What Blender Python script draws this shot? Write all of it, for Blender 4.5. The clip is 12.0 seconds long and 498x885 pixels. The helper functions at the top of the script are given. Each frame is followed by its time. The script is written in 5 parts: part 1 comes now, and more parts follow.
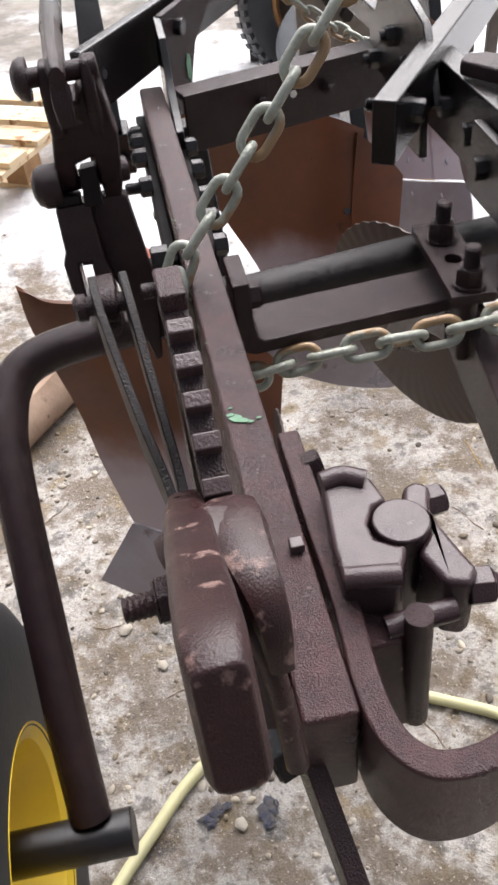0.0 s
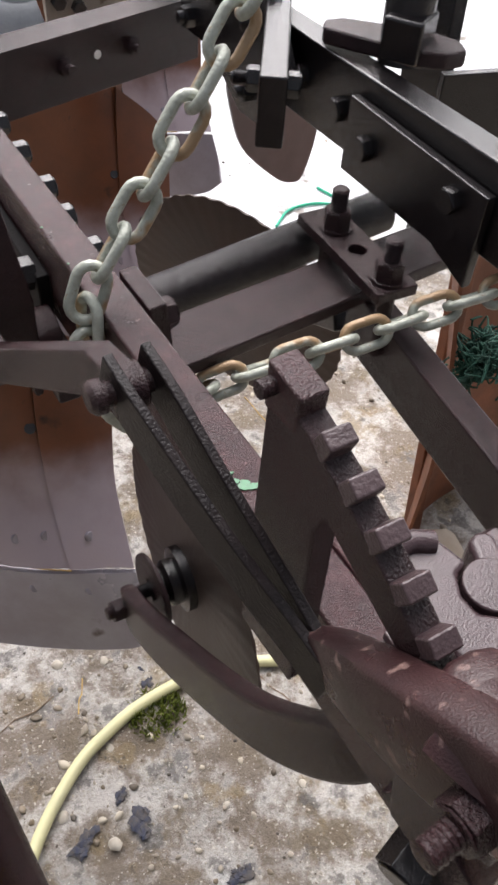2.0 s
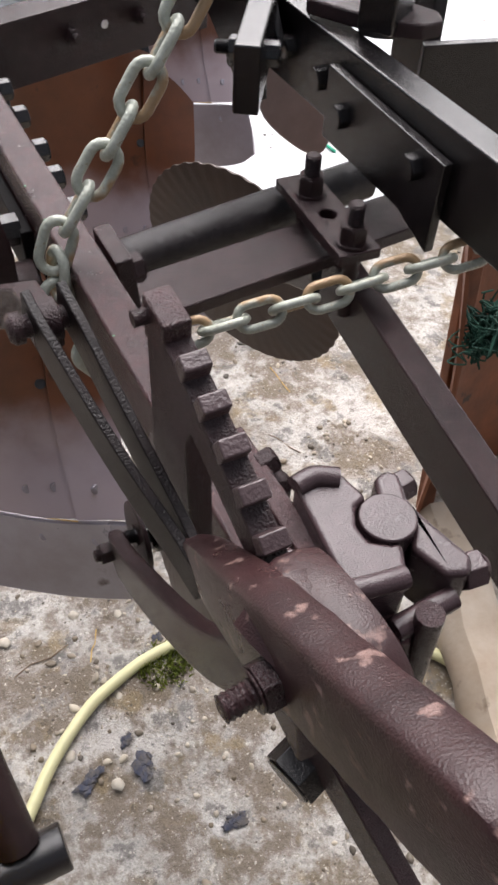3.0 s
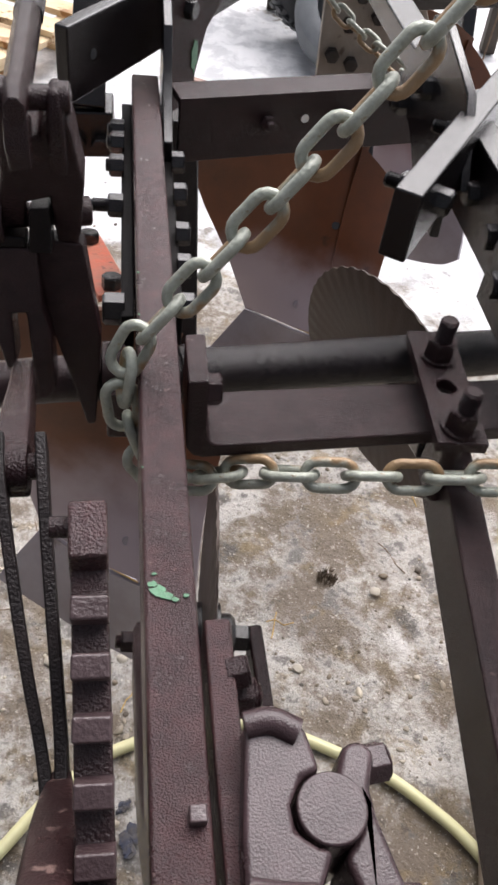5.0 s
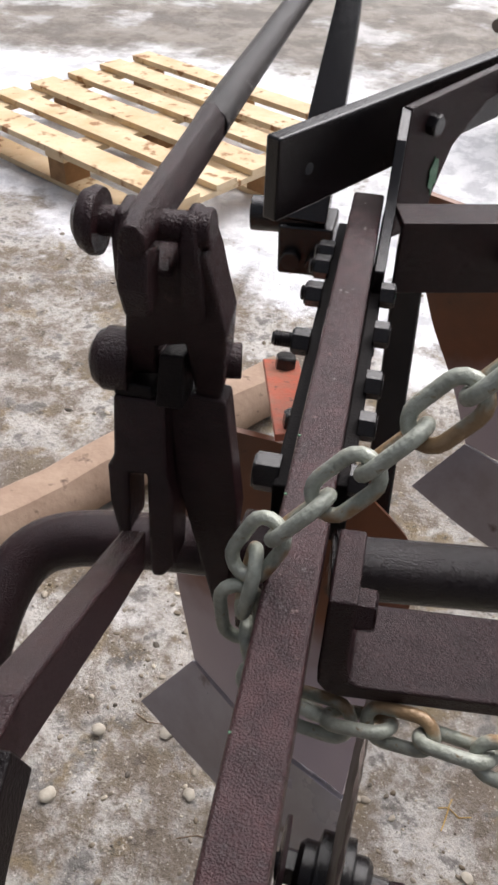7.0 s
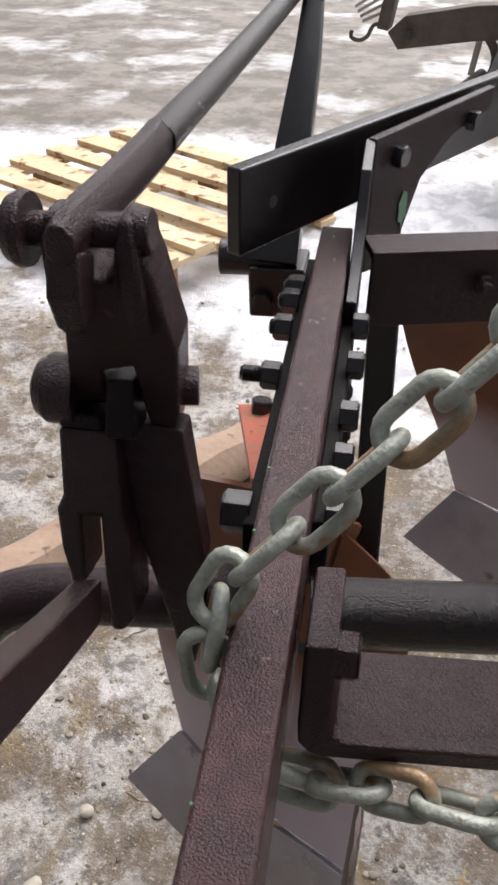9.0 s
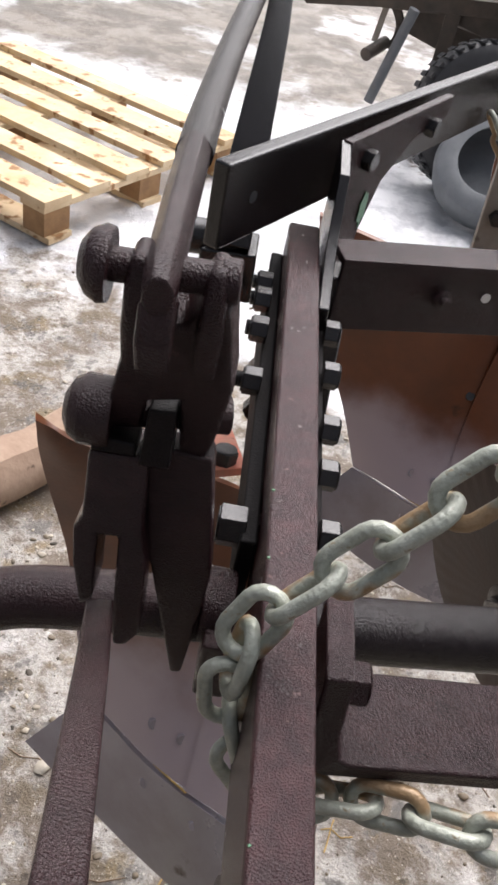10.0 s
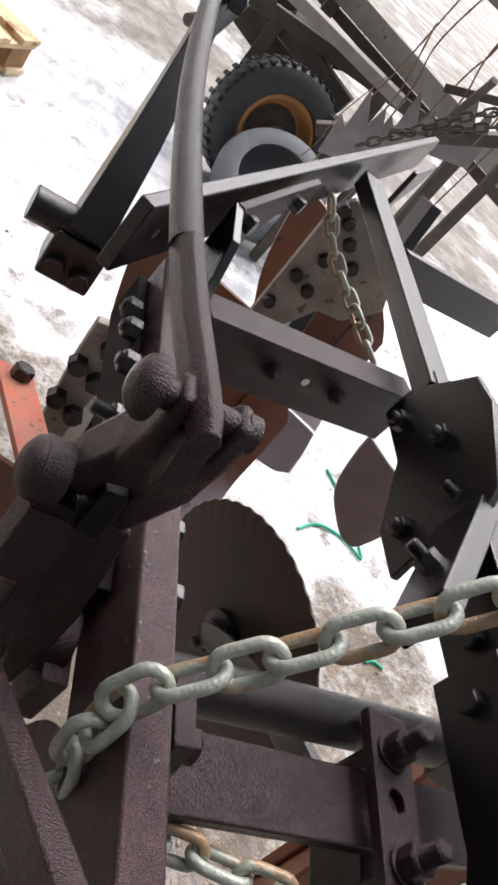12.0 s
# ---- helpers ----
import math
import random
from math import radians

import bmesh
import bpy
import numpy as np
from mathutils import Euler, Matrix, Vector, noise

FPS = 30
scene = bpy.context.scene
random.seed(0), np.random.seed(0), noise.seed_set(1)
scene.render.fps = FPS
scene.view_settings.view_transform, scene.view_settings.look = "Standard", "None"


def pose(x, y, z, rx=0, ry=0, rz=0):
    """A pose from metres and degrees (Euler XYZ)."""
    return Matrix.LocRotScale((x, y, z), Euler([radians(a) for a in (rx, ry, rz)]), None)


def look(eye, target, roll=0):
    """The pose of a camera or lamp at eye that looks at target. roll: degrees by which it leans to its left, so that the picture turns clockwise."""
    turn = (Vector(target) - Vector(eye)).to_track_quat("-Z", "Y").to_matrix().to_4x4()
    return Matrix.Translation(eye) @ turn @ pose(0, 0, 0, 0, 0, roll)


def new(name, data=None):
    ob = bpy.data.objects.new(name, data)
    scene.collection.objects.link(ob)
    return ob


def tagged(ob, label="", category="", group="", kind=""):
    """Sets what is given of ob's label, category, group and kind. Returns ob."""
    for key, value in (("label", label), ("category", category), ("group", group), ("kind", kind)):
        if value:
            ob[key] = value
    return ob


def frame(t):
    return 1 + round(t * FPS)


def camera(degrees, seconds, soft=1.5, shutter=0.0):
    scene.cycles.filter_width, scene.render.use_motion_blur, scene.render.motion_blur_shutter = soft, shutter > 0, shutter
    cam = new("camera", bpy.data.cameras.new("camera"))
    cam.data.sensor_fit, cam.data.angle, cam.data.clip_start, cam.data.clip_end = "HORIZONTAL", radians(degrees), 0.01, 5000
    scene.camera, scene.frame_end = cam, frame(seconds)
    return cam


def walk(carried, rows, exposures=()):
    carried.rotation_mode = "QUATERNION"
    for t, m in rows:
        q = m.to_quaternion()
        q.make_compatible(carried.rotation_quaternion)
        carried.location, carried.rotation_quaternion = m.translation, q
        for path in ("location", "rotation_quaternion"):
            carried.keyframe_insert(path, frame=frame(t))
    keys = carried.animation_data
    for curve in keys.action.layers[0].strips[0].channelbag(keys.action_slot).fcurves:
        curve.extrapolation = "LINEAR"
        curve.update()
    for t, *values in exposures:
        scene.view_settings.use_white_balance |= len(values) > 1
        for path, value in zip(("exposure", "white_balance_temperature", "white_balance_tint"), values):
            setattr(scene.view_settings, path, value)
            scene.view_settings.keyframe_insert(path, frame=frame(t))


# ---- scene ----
cam = camera(34.4, 12.0, soft=2.9)
PATH = [
    (0, (0.021, 0.018, 1.242), (-0.074, 1.491, -0.108), -6.4),
    (0.5, (-0.066, 0.051, 1.243), (0.219, 1.443, -0.164), -0.4),
    (1, (-0.102, 0.077, 1.25), (0.426, 1.358, -0.192), 3.2),
    (1.5, (-0.107, 0.119, 1.231), (0.501, 1.356, -0.218), 6.1),
    (2, (-0.108, 0.138, 1.236), (0.461, 1.386, -0.22), 4.9),
    (2.5, (-0.081, 0.102, 1.245), (0.415, 1.35, -0.238), 2.5),
    (2.7, (-0.073, 0.081, 1.252), (0.388, 1.323, -0.247), 2.0),
    (4.3, (-0.02, 0.124, 1.249), (0.265, 1.442, -0.228), 11.6),
    (4.5, (-0.01, 0.13, 1.26), (0.201, 1.47, -0.21), 10.8),
    (5, (0.013, 0.159, 1.263), (0.082, 1.54, -0.182), 9.3),
    (5.5, (-0.007, 0.18, 1.274), (0.033, 1.587, -0.147), 12.0),
    (6, (0.019, 0.228, 1.26), (-0.055, 1.639, -0.156), 12.2),
    (6.5, (0.034, 0.258, 1.236), (-0.318, 1.65, -0.156), 5.9),
    (7, (0.027, 0.291, 1.222), (-0.477, 1.707, -0.098), 2.7),
    (7.2, (0.017, 0.298, 1.217), (-0.48, 1.761, -0.053), 4.1),
    (8.8, (0.033, 0.315, 1.193), (-0.551, 1.836, 0.032), -0.8),
    (9, (0.034, 0.311, 1.189), (-0.488, 1.828, -0.005), 0.6),
    (9.5, (-0.004, 0.308, 1.196), (-0.31, 1.815, -0.082), 7.9),
    (10, (-0.042, 0.309, 1.215), (-0.2, 1.843, -0.059), 12.8),
    (10.5, (-0.074, 0.308, 1.226), (0.039, 1.87, -0.018), 22.5),
    (11, (-0.123, 0.309, 1.219), (0.149, 1.877, 0.008), 31.2),
    (11.5, (-0.147, 0.307, 1.22), (0.25, 1.888, 0.06), 36.9),
    (12, (-0.174, 0.299, 1.243), (0.436, 1.888, 0.193), 45.9),
]
walk(cam, [(t, look(eye, target, roll)) for t, eye, target, roll in PATH], exposures=[(0.0, 1.14), (0.5, 1.22), (1.0, 1.12), (2.5, 1.17), (4.5, 0.98), (5.0, 0.89), (5.5, 0.89), (6.5, 0.60), (7.2, 0.60), (9.0, 0.68), (9.5, 0.81), (10.0, 0.91), (12.0, 0.86)])

# ---- light ----
world = bpy.data.worlds.new("sky")
scene.world = world
world.use_nodes = True
sky = world.node_tree.nodes.new("ShaderNodeTexSky")
sky.sky_type = "NISHITA"
sky.sun_disc = False
sky.sun_elevation, sky.sun_rotation = radians(54), radians(14)
sky.air_density, sky.dust_density, sky.ozone_density = 0.6, 6.0, 0.4
grey_sky = world.node_tree.nodes.new("ShaderNodeHueSaturation")
grey_sky.inputs["Saturation"].default_value = 0.42
bg = world.node_tree.nodes["Background"]
world.node_tree.links.new(sky.outputs[0], grey_sky.inputs["Color"])
world.node_tree.links.new(grey_sky.outputs[0], bg.inputs[0])
bg.inputs[1].default_value = 0.105
sun = new("sun", bpy.data.lights.new("sun", "SUN"))
sun.data.energy, sun.data.angle, sun.data.color = 2.25, radians(66), (1.0, 0.97, 1.03)
sun.matrix_world = look((0, 0, 5), (-0.8, -3.3, 0.2))

# ---- materials ----


def mat(name, base, rough=0.5, metal=0.0, second=None, scale=40.0, bump=0.15, bump_scale=300.0, coat=0.0, third=None, amount=0.5, rvar=0.15, spec=0.5):
    """A painted, rusted or earthy surface: two colours mixed at a coarse scale, a third in specks, fine relief."""
    m = bpy.data.materials.new(name)
    m.use_nodes = True
    nt = m.node_tree
    n, l = nt.nodes, nt.links
    b = n["Principled BSDF"]
    b.inputs["Metallic"].default_value = metal
    b.inputs["Coat Weight"].default_value = coat
    b.inputs["Coat Roughness"].default_value = 0.18
    b.inputs["Specular IOR Level"].default_value = spec
    tc = n.new("ShaderNodeTexCoord")
    big = n.new("ShaderNodeTexNoise")
    big.inputs["Scale"].default_value, big.inputs["Detail"].default_value, big.inputs["Roughness"].default_value = scale, 8, 0.65
    l.new(tc.outputs["Object"], big.inputs["Vector"])
    ramp = n.new("ShaderNodeValToRGB")
    ramp.color_ramp.elements[0].position, ramp.color_ramp.elements[1].position = 0.5 - 0.18, 0.5 + 0.18
    l.new(big.outputs["Fac"], ramp.inputs[0])
    mix = n.new("ShaderNodeMix")
    mix.data_type = "RGBA"
    mix.inputs["A"].default_value = (*base, 1)
    mix.inputs["B"].default_value = (*(second or [c * 1.5 for c in base]), 1)
    l.new(ramp.outputs[0], mix.inputs["Factor"])
    out = mix.outputs["Result"]
    fine = n.new("ShaderNodeTexNoise")
    fine.inputs["Scale"].default_value, fine.inputs["Detail"].default_value = bump_scale, 4
    l.new(tc.outputs["Object"], fine.inputs["Vector"])
    if third:
        r2 = n.new("ShaderNodeValToRGB")
        r2.color_ramp.elements[0].position, r2.color_ramp.elements[1].position = 1.0 - amount * 0.75, 1.0 - amount * 0.75 + 0.08
        sp = n.new("ShaderNodeTexNoise")
        sp.inputs["Scale"].default_value, sp.inputs["Detail"].default_value = scale * 3.1, 9
        l.new(tc.outputs["Object"], sp.inputs["Vector"])
        l.new(sp.outputs["Fac"], r2.inputs[0])
        m2 = n.new("ShaderNodeMix")
        m2.data_type = "RGBA"
        m2.inputs["B"].default_value = (*third, 1)
        l.new(out, m2.inputs["A"])
        l.new(r2.outputs[0], m2.inputs["Factor"])
        out = m2.outputs["Result"]
    l.new(out, b.inputs["Base Color"])
    rr = n.new("ShaderNodeMapRange")
    rr.inputs["To Min"].default_value, rr.inputs["To Max"].default_value = max(0.03, rough - rvar), min(1, rough + rvar)
    l.new(big.outputs["Fac"], rr.inputs["Value"])
    l.new(rr.outputs[0], b.inputs["Roughness"])
    bp = n.new("ShaderNodeBump")
    bp.inputs["Strength"].default_value, bp.inputs["Distance"].default_value = bump, 0.002
    l.new(fine.outputs["Fac"], bp.inputs["Height"])
    l.new(bp.outputs[0], b.inputs["Normal"])
    return m


PAINT = mat("dark_oxide_paint", (0.0160, 0.0072, 0.0082), 0.22, 0.0, (0.0290, 0.0130, 0.0142), 30, 0.60, 1050, 0.0, (0.060, 0.034, 0.033), 0.37, rvar=0.12, spec=0.32)
BEAM_PAINT = mat("worn_maroon_paint", (0.0500, 0.0200, 0.0215), 0.24, 0.0, (0.0260, 0.0112, 0.0124), 60, 0.55, 1150, 0.0, (0.105, 0.062, 0.058), 0.42, rvar=0.12, spec=0.38)
CAST = mat("wet_brown_casting", (0.0540, 0.0335, 0.0365), 0.25, 0.0, (0.0330, 0.0195, 0.0215), 45, 0.26, 1000, 0.0, (0.100, 0.070, 0.068), 0.40, rvar=0.10, spec=0.41)
DULL = mat("dull_black_paint", (0.0060, 0.0055, 0.0058), 0.65, 0.0, (0.0120, 0.0098, 0.0095), 30, 0.30, 700, 0.0, (0.030, 0.024, 0.022), 0.34, spec=0.10)
BLACK = mat("wet_black_paint", (0.0052, 0.0043, 0.0049), 0.20, 0.0, (0.0100, 0.0076, 0.0079), 24, 0.26, 1000, 0.0, (0.036, 0.026, 0.025), 0.34, rvar=0.09, spec=0.60)
STEEL = mat("blued_share_steel", (0.35, 0.335, 0.375), 0.30, 0.3, (0.23, 0.200, 0.215), 6, 0.08, 250, 0.0, (0.075, 0.045, 0.036), 0.44)
GREEN = mat("green_paint", (0.004, 0.15, 0.040), 0.4, 0.0, (0.008, 0.085, 0.032), 160, 0.2, 300)
TUBE = mat("black_tube_paint", (0.0078, 0.0060, 0.0067), 0.21, 0.0, (0.0155, 0.0104, 0.0110), 18, 0.55, 1050, 0.0, spec=0.36)
WOOD = mat("pale_pallet_wood", (0.52, 0.355, 0.185), 0.7, 0.0, (0.70, 0.57, 0.38), 6, 0.3, 120, 0.0, (0.27, 0.135, 0.050), 0.56)
HOSE = mat("pale_yellow_hose", (0.58, 0.55, 0.30), 0.45, 0.0, (0.50, 0.48, 0.28), 20, 0.05, 200)
YELLOW = mat("yellow_rim_paint", (0.75, 0.52, 0.02), 0.4, 0.0, (0.68, 0.46, 0.02), 20, 0.05, 200)
# black for tyres, and for the painted shade inside holes
RUBBER_AND_HOLES = mat("black_rubber_and_holes", (0.018, 0.018, 0.020), 0.55, 0.0, (0.030, 0.031, 0.034), 20, 0.3, 200)
GREY_RUBBER = mat("grey_old_rubber", (0.115, 0.125, 0.135), 0.6, 0.0, (0.17, 0.18, 0.19), 14, 0.3, 160)
TOOTH = mat("worn_tooth_paint", (0.070, 0.047, 0.049), 0.33, 0.0, (0.036, 0.020, 0.021), 60, 0.3, 700, 0.0, (0.12, 0.09, 0.09), 0.42)
LEVER_PAINT = mat("rubbed_lever_paint", (0.0360, 0.0155, 0.0155), 0.30, 0.0, (0.0180, 0.0084, 0.0088), 38, 0.22, 1300, 0.0, (0.165, 0.105, 0.092), 0.53, rvar=0.12, spec=0.30)
GREYSTEEL = mat("grey_wing_steel", (0.20, 0.185, 0.185), 0.4, 0.2, (0.14, 0.122, 0.12), 8, 0.1, 250)
STRAW = mat("straw", (0.55, 0.36, 0.10), 0.7, 0.0, (0.35, 0.22, 0.08), 90, 0.2, 300)


def mouldboard_material():
    """Steel scoured bright low down, its lilac-grey also holding the sky's reflection, orange-brown rust above, in an
    uneven line.
    """
    m = mat("scoured_rusty_mouldboard", (0.165, 0.054, 0.0200), 0.34, 0.1, (0.078, 0.0310, 0.0155), 7, 0.08, 250, 0.0, (0.030, 0.017, 0.012), 0.45)
    n, l = m.node_tree.nodes, m.node_tree.links
    b = n["Principled BSDF"]
    rust = b.inputs["Base Color"].links[0].from_socket
    tc = n.new("ShaderNodeTexCoord")
    sep = n.new("ShaderNodeSeparateXYZ")
    l.new(tc.outputs["Object"], sep.inputs[0])
    wav = n.new("ShaderNodeTexNoise")
    wav.inputs["Scale"].default_value, wav.inputs["Detail"].default_value = 9, 7
    l.new(tc.outputs["Object"], wav.inputs["Vector"])
    add = n.new("ShaderNodeMath")
    add.operation = "MULTIPLY_ADD"
    l.new(wav.outputs["Fac"], add.inputs[0])
    add.inputs[1].default_value = 0.16
    l.new(sep.outputs[2], add.inputs[2])
    mr = n.new("ShaderNodeMapRange")
    mr.interpolation_type = "SMOOTHSTEP"
    mr.inputs["From Min"].default_value, mr.inputs["From Max"].default_value = 0.54, 0.63
    l.new(add.outputs[0], mr.inputs["Value"])
    mx = n.new("ShaderNodeMix")
    mx.data_type = "RGBA"
    # pale lilac-grey of scoured steel, with the sky's reflection put into the colour
    mx.inputs["A"].default_value = (0.40, 0.335, 0.360, 1)
    l.new(mr.outputs[0], mx.inputs["Factor"])
    l.new(rust, mx.inputs["B"])
    l.new(mx.outputs["Result"], b.inputs["Base Color"])
    return m


MOULD = mouldboard_material()


def chain_material(name, low):
    """Galvanised links, pale green-grey above, rusty along the lower leg, each to its own degree."""
    m = mat(name, (0.46, 0.48, 0.42), 0.36, 0.15, (0.25, 0.265, 0.215), 70, 0.45, 380, 0.0, (0.21, 0.145, 0.07), 0.475)
    n, l = m.node_tree.nodes, m.node_tree.links
    b = n["Principled BSDF"]
    clean = b.inputs["Base Color"].links[0].from_socket
    tc, info = n.new("ShaderNodeTexCoord"), n.new("ShaderNodeObjectInfo")
    sep = n.new("ShaderNodeSeparateXYZ")
    l.new(tc.outputs["Object"], sep.inputs[0])
    wav = n.new("ShaderNodeTexNoise")
    wav.inputs["Scale"].default_value, wav.inputs["Detail"].default_value = 90, 6
    l.new(tc.outputs["Object"], wav.inputs["Vector"])
    add = n.new("ShaderNodeMath")
    add.operation = "MULTIPLY_ADD"
    l.new(wav.outputs["Fac"], add.inputs[0])
    add.inputs[1].default_value = 0.030
    l.new(sep.outputs[1], add.inputs[2])
    own = n.new("ShaderNodeMath")
    own.operation = "MULTIPLY_ADD"
    l.new(info.outputs["Random"], own.inputs[0])
    own.inputs[1].default_value = 0.010
    l.new(add.outputs[0], own.inputs[2])
    mr = n.new("ShaderNodeMapRange")
    mr.inputs["From Min"].default_value, mr.inputs["From Max"].default_value = low, low - 0.006
    l.new(own.outputs[0], mr.inputs["Value"])
    mx = n.new("ShaderNodeMix")
    mx.data_type = "RGBA"
    mx.inputs["B"].default_value = (0.28, 0.185, 0.10, 1)
    l.new(mr.outputs[0], mx.inputs["Factor"])
    l.new(clean, mx.inputs["A"])
    l.new(mx.outputs["Result"], b.inputs["Base Color"])
    return m


CHAIN = chain_material("galvanised_rusty_chain", 0.0155)
CHAIN_RUST = chain_material("rusty_chain", 0.0230)


def yard_material():
    """Wet dirt with grit and pale stains, a muddy track, and melting snow farther off."""
    m = bpy.data.materials.new("dirty_yard_ground")
    m.use_nodes = True
    n, l = m.node_tree.nodes, m.node_tree.links
    bsdf = n["Principled BSDF"]
    geo = n.new("ShaderNodeNewGeometry")

    def tex(scale, detail=6, rough=0.6):
        t = n.new("ShaderNodeTexNoise")
        t.inputs["Scale"].default_value, t.inputs["Detail"].default_value, t.inputs["Roughness"].default_value = scale, detail, rough
        l.new(geo.outputs["Position"], t.inputs["Vector"])
        return t.outputs["Fac"]

    def ramp(src, a, b):
        r = n.new("ShaderNodeMapRange")
        r.interpolation_type = "SMOOTHSTEP"
        r.inputs["From Min"].default_value, r.inputs["From Max"].default_value = a, b
        l.new(src, r.inputs["Value"])
        return r.outputs[0]

    def mix(a, b, f):
        x = n.new("ShaderNodeMix")
        x.data_type = "RGBA"
        for k, v in (("A", a), ("B", b)):
            if isinstance(v, tuple):
                x.inputs[k].default_value = (*v, 1)
            else:
                l.new(v, x.inputs[k])
        l.new(f, x.inputs["Factor"])
        return x.outputs["Result"]

    def calc(op, a, b):
        x = n.new("ShaderNodeMath")
        x.operation = op
        for k, v in ((0, a), (1, b)):
            if isinstance(v, (int, float)):
                x.inputs[k].default_value = v
            else:
                l.new(v, x.inputs[k])
        return x.outputs[0]

    grit = tex(120, 5, 0.75)
    mid = tex(34, 6, 0.7)
    col = mix((0.165, 0.131, 0.099), (0.47, 0.445, 0.408), ramp(tex(6.5, 10, 0.75), 0.43, 0.57))
    col = mix(col, (0.150, 0.115, 0.075), ramp(tex(7.3, 8, 0.65), 0.50, 0.62))
    col = mix(col, (0.225, 0.166, 0.084), calc("MULTIPLY", ramp(tex(10.5, 7, 0.62), 0.55, 0.64), 0.7))
    col = mix(col, (0.105, 0.096, 0.088), calc("MULTIPLY", ramp(tex(13, 8, 0.7), 0.53, 0.62), 0.82))
    col = mix(col, (0.60, 0.585, 0.56), calc("MULTIPLY", ramp(tex(3.4, 10, 0.75), 0.55, 0.66), 0.85))
    col = mix(col, (0.070, 0.058, 0.045), calc("MULTIPLY", ramp(tex(21, 7, 0.7), 0.58, 0.68), 0.85))
    col = mix(col, (0.58, 0.54, 0.46), calc("MULTIPLY", ramp(tex(75, 4, 0.6), 0.62, 0.72), 0.6))
    col = mix(col, (0.11, 0.09, 0.068), calc("MULTIPLY", ramp(grit, 0.55, 0.72), 0.6))
    col = mix(col, (0.62, 0.58, 0.50), calc("MULTIPLY", ramp(tex(210, 2, 0.5), 0.63, 0.72), 0.7))
    sep = n.new("ShaderNodeSeparateXYZ")
    l.new(geo.outputs["Position"], sep.inputs[0])
    x, y = sep.outputs[0], sep.outputs[1]
    wob = calc("MULTIPLY", calc("SUBTRACT", tex(2.3, 10, 0.68), 0.5), 1.5)
    snow = ramp(calc("ADD", calc("ADD", y, calc("MULTIPLY", x, 0.22)), wob), 1.93, 2.12)
    track = calc("ADD", calc("ADD", y, calc("MULTIPLY", x, -0.2)), calc("MULTIPLY", wob, 1.0))
    band = calc("MULTIPLY", ramp(track, 4.25, 4.75), calc("SUBTRACT", 1.0, calc("MULTIPLY", ramp(tex(1.1, 6, 0.6), 0.52, 0.60), 0.5)))
    lumps = calc("MULTIPLY", ramp(tex(6.2, 9, 0.7), 0.56, 0.64), ramp(tex(1.6, 4, 0.5), 0.42, 0.56))
    snow = calc("MULTIPLY", snow, calc("SUBTRACT", 1.0, calc("MULTIPLY", lumps, 0.85)))
    snow = calc("MULTIPLY", snow, calc("SUBTRACT", 1.0, calc("MULTIPLY", band, 0.93)))
    snowcol = mix((0.56, 0.565, 0.58), (0.82, 0.82, 0.83), ramp(tex(9, 8, 0.65), 0.38, 0.58))
    mud = mix((0.095, 0.073, 0.050), (0.235, 0.202, 0.160), ramp(tex(3.2, 10, 0.75), 0.42, 0.60))
    col = mix(col, mud, band)
    col = mix(col, snowcol, snow)
    l.new(col, bsdf.inputs["Base Color"])
    wet = n.new("ShaderNodeMapRange")
    wet.inputs["To Min"].default_value, wet.inputs["To Max"].default_value = 0.30, 0.95
    l.new(tex(4.1, 6), wet.inputs["Value"])
    l.new(wet.outputs[0], bsdf.inputs["Roughness"])
    h = calc("ADD", calc("MULTIPLY", grit, 0.7), calc("MULTIPLY", mid, 1.0))
    bp = n.new("ShaderNodeBump")
    bp.inputs["Strength"].default_value, bp.inputs["Distance"].default_value = 0.75, 0.012
    l.new(h, bp.inputs["Height"])
    l.new(bp.outputs[0], bsdf.inputs["Normal"])
    return m


CONCRETE = yard_material()

# ---- building helpers ----
M = pose(0, 0, 0, 0, 0, 9.5)  # the plough stands turned by 9.5 degrees; its own axes are right, ahead, up


def V(*p):
    return Vector(p)


def thing(name, base, label, category, group="", kind="", turned=True):
    ob = new(name)
    ob.location = (M @ Vector(base)) if turned else Vector(base)
    ob.empty_display_size = 0.02
    ob["turned"] = 1 if turned else 0
    return tagged(ob, label, category, group, kind)


def part(name, bm, material, parent, label="", smooth=False, bevel=0.0):
    """One mesh under a thing or under one of its parts."""
    me = bpy.data.meshes.new(name)
    root = parent
    while root.parent:
        root = root.parent
    if root.get("turned", 1):
        bm.transform(M)
    bm.transform(Matrix.Translation(-root.location))
    bmesh.ops.recalc_face_normals(bm, faces=bm.faces)
    bm.to_mesh(me)
    bm.free()
    me.materials.append(material)
    if smooth:
        me.shade_smooth()
        me.set_sharp_from_angle(angle=radians(38))
    ob = new(name, me)
    ob.parent = parent
    if bevel:
        md = ob.modifiers.new("edge", "BEVEL")
        md.width, md.segments, md.limit_method, md.angle_limit = bevel, 2, "ANGLE", radians(40)
        if not smooth:
            me.shade_smooth()
        md.harden_normals = True
    if label:
        tagged(ob, label)
    return ob


def frame_of(d, up=(0, 0, 1)):
    d = Vector(d).normalized()
    up = Vector(up)
    if abs(d.dot(up.normalized())) > 0.98:
        up = Vector((0, 1, 0))
    s = d.cross(up).normalized()
    return d, s, s.cross(d).normalized()


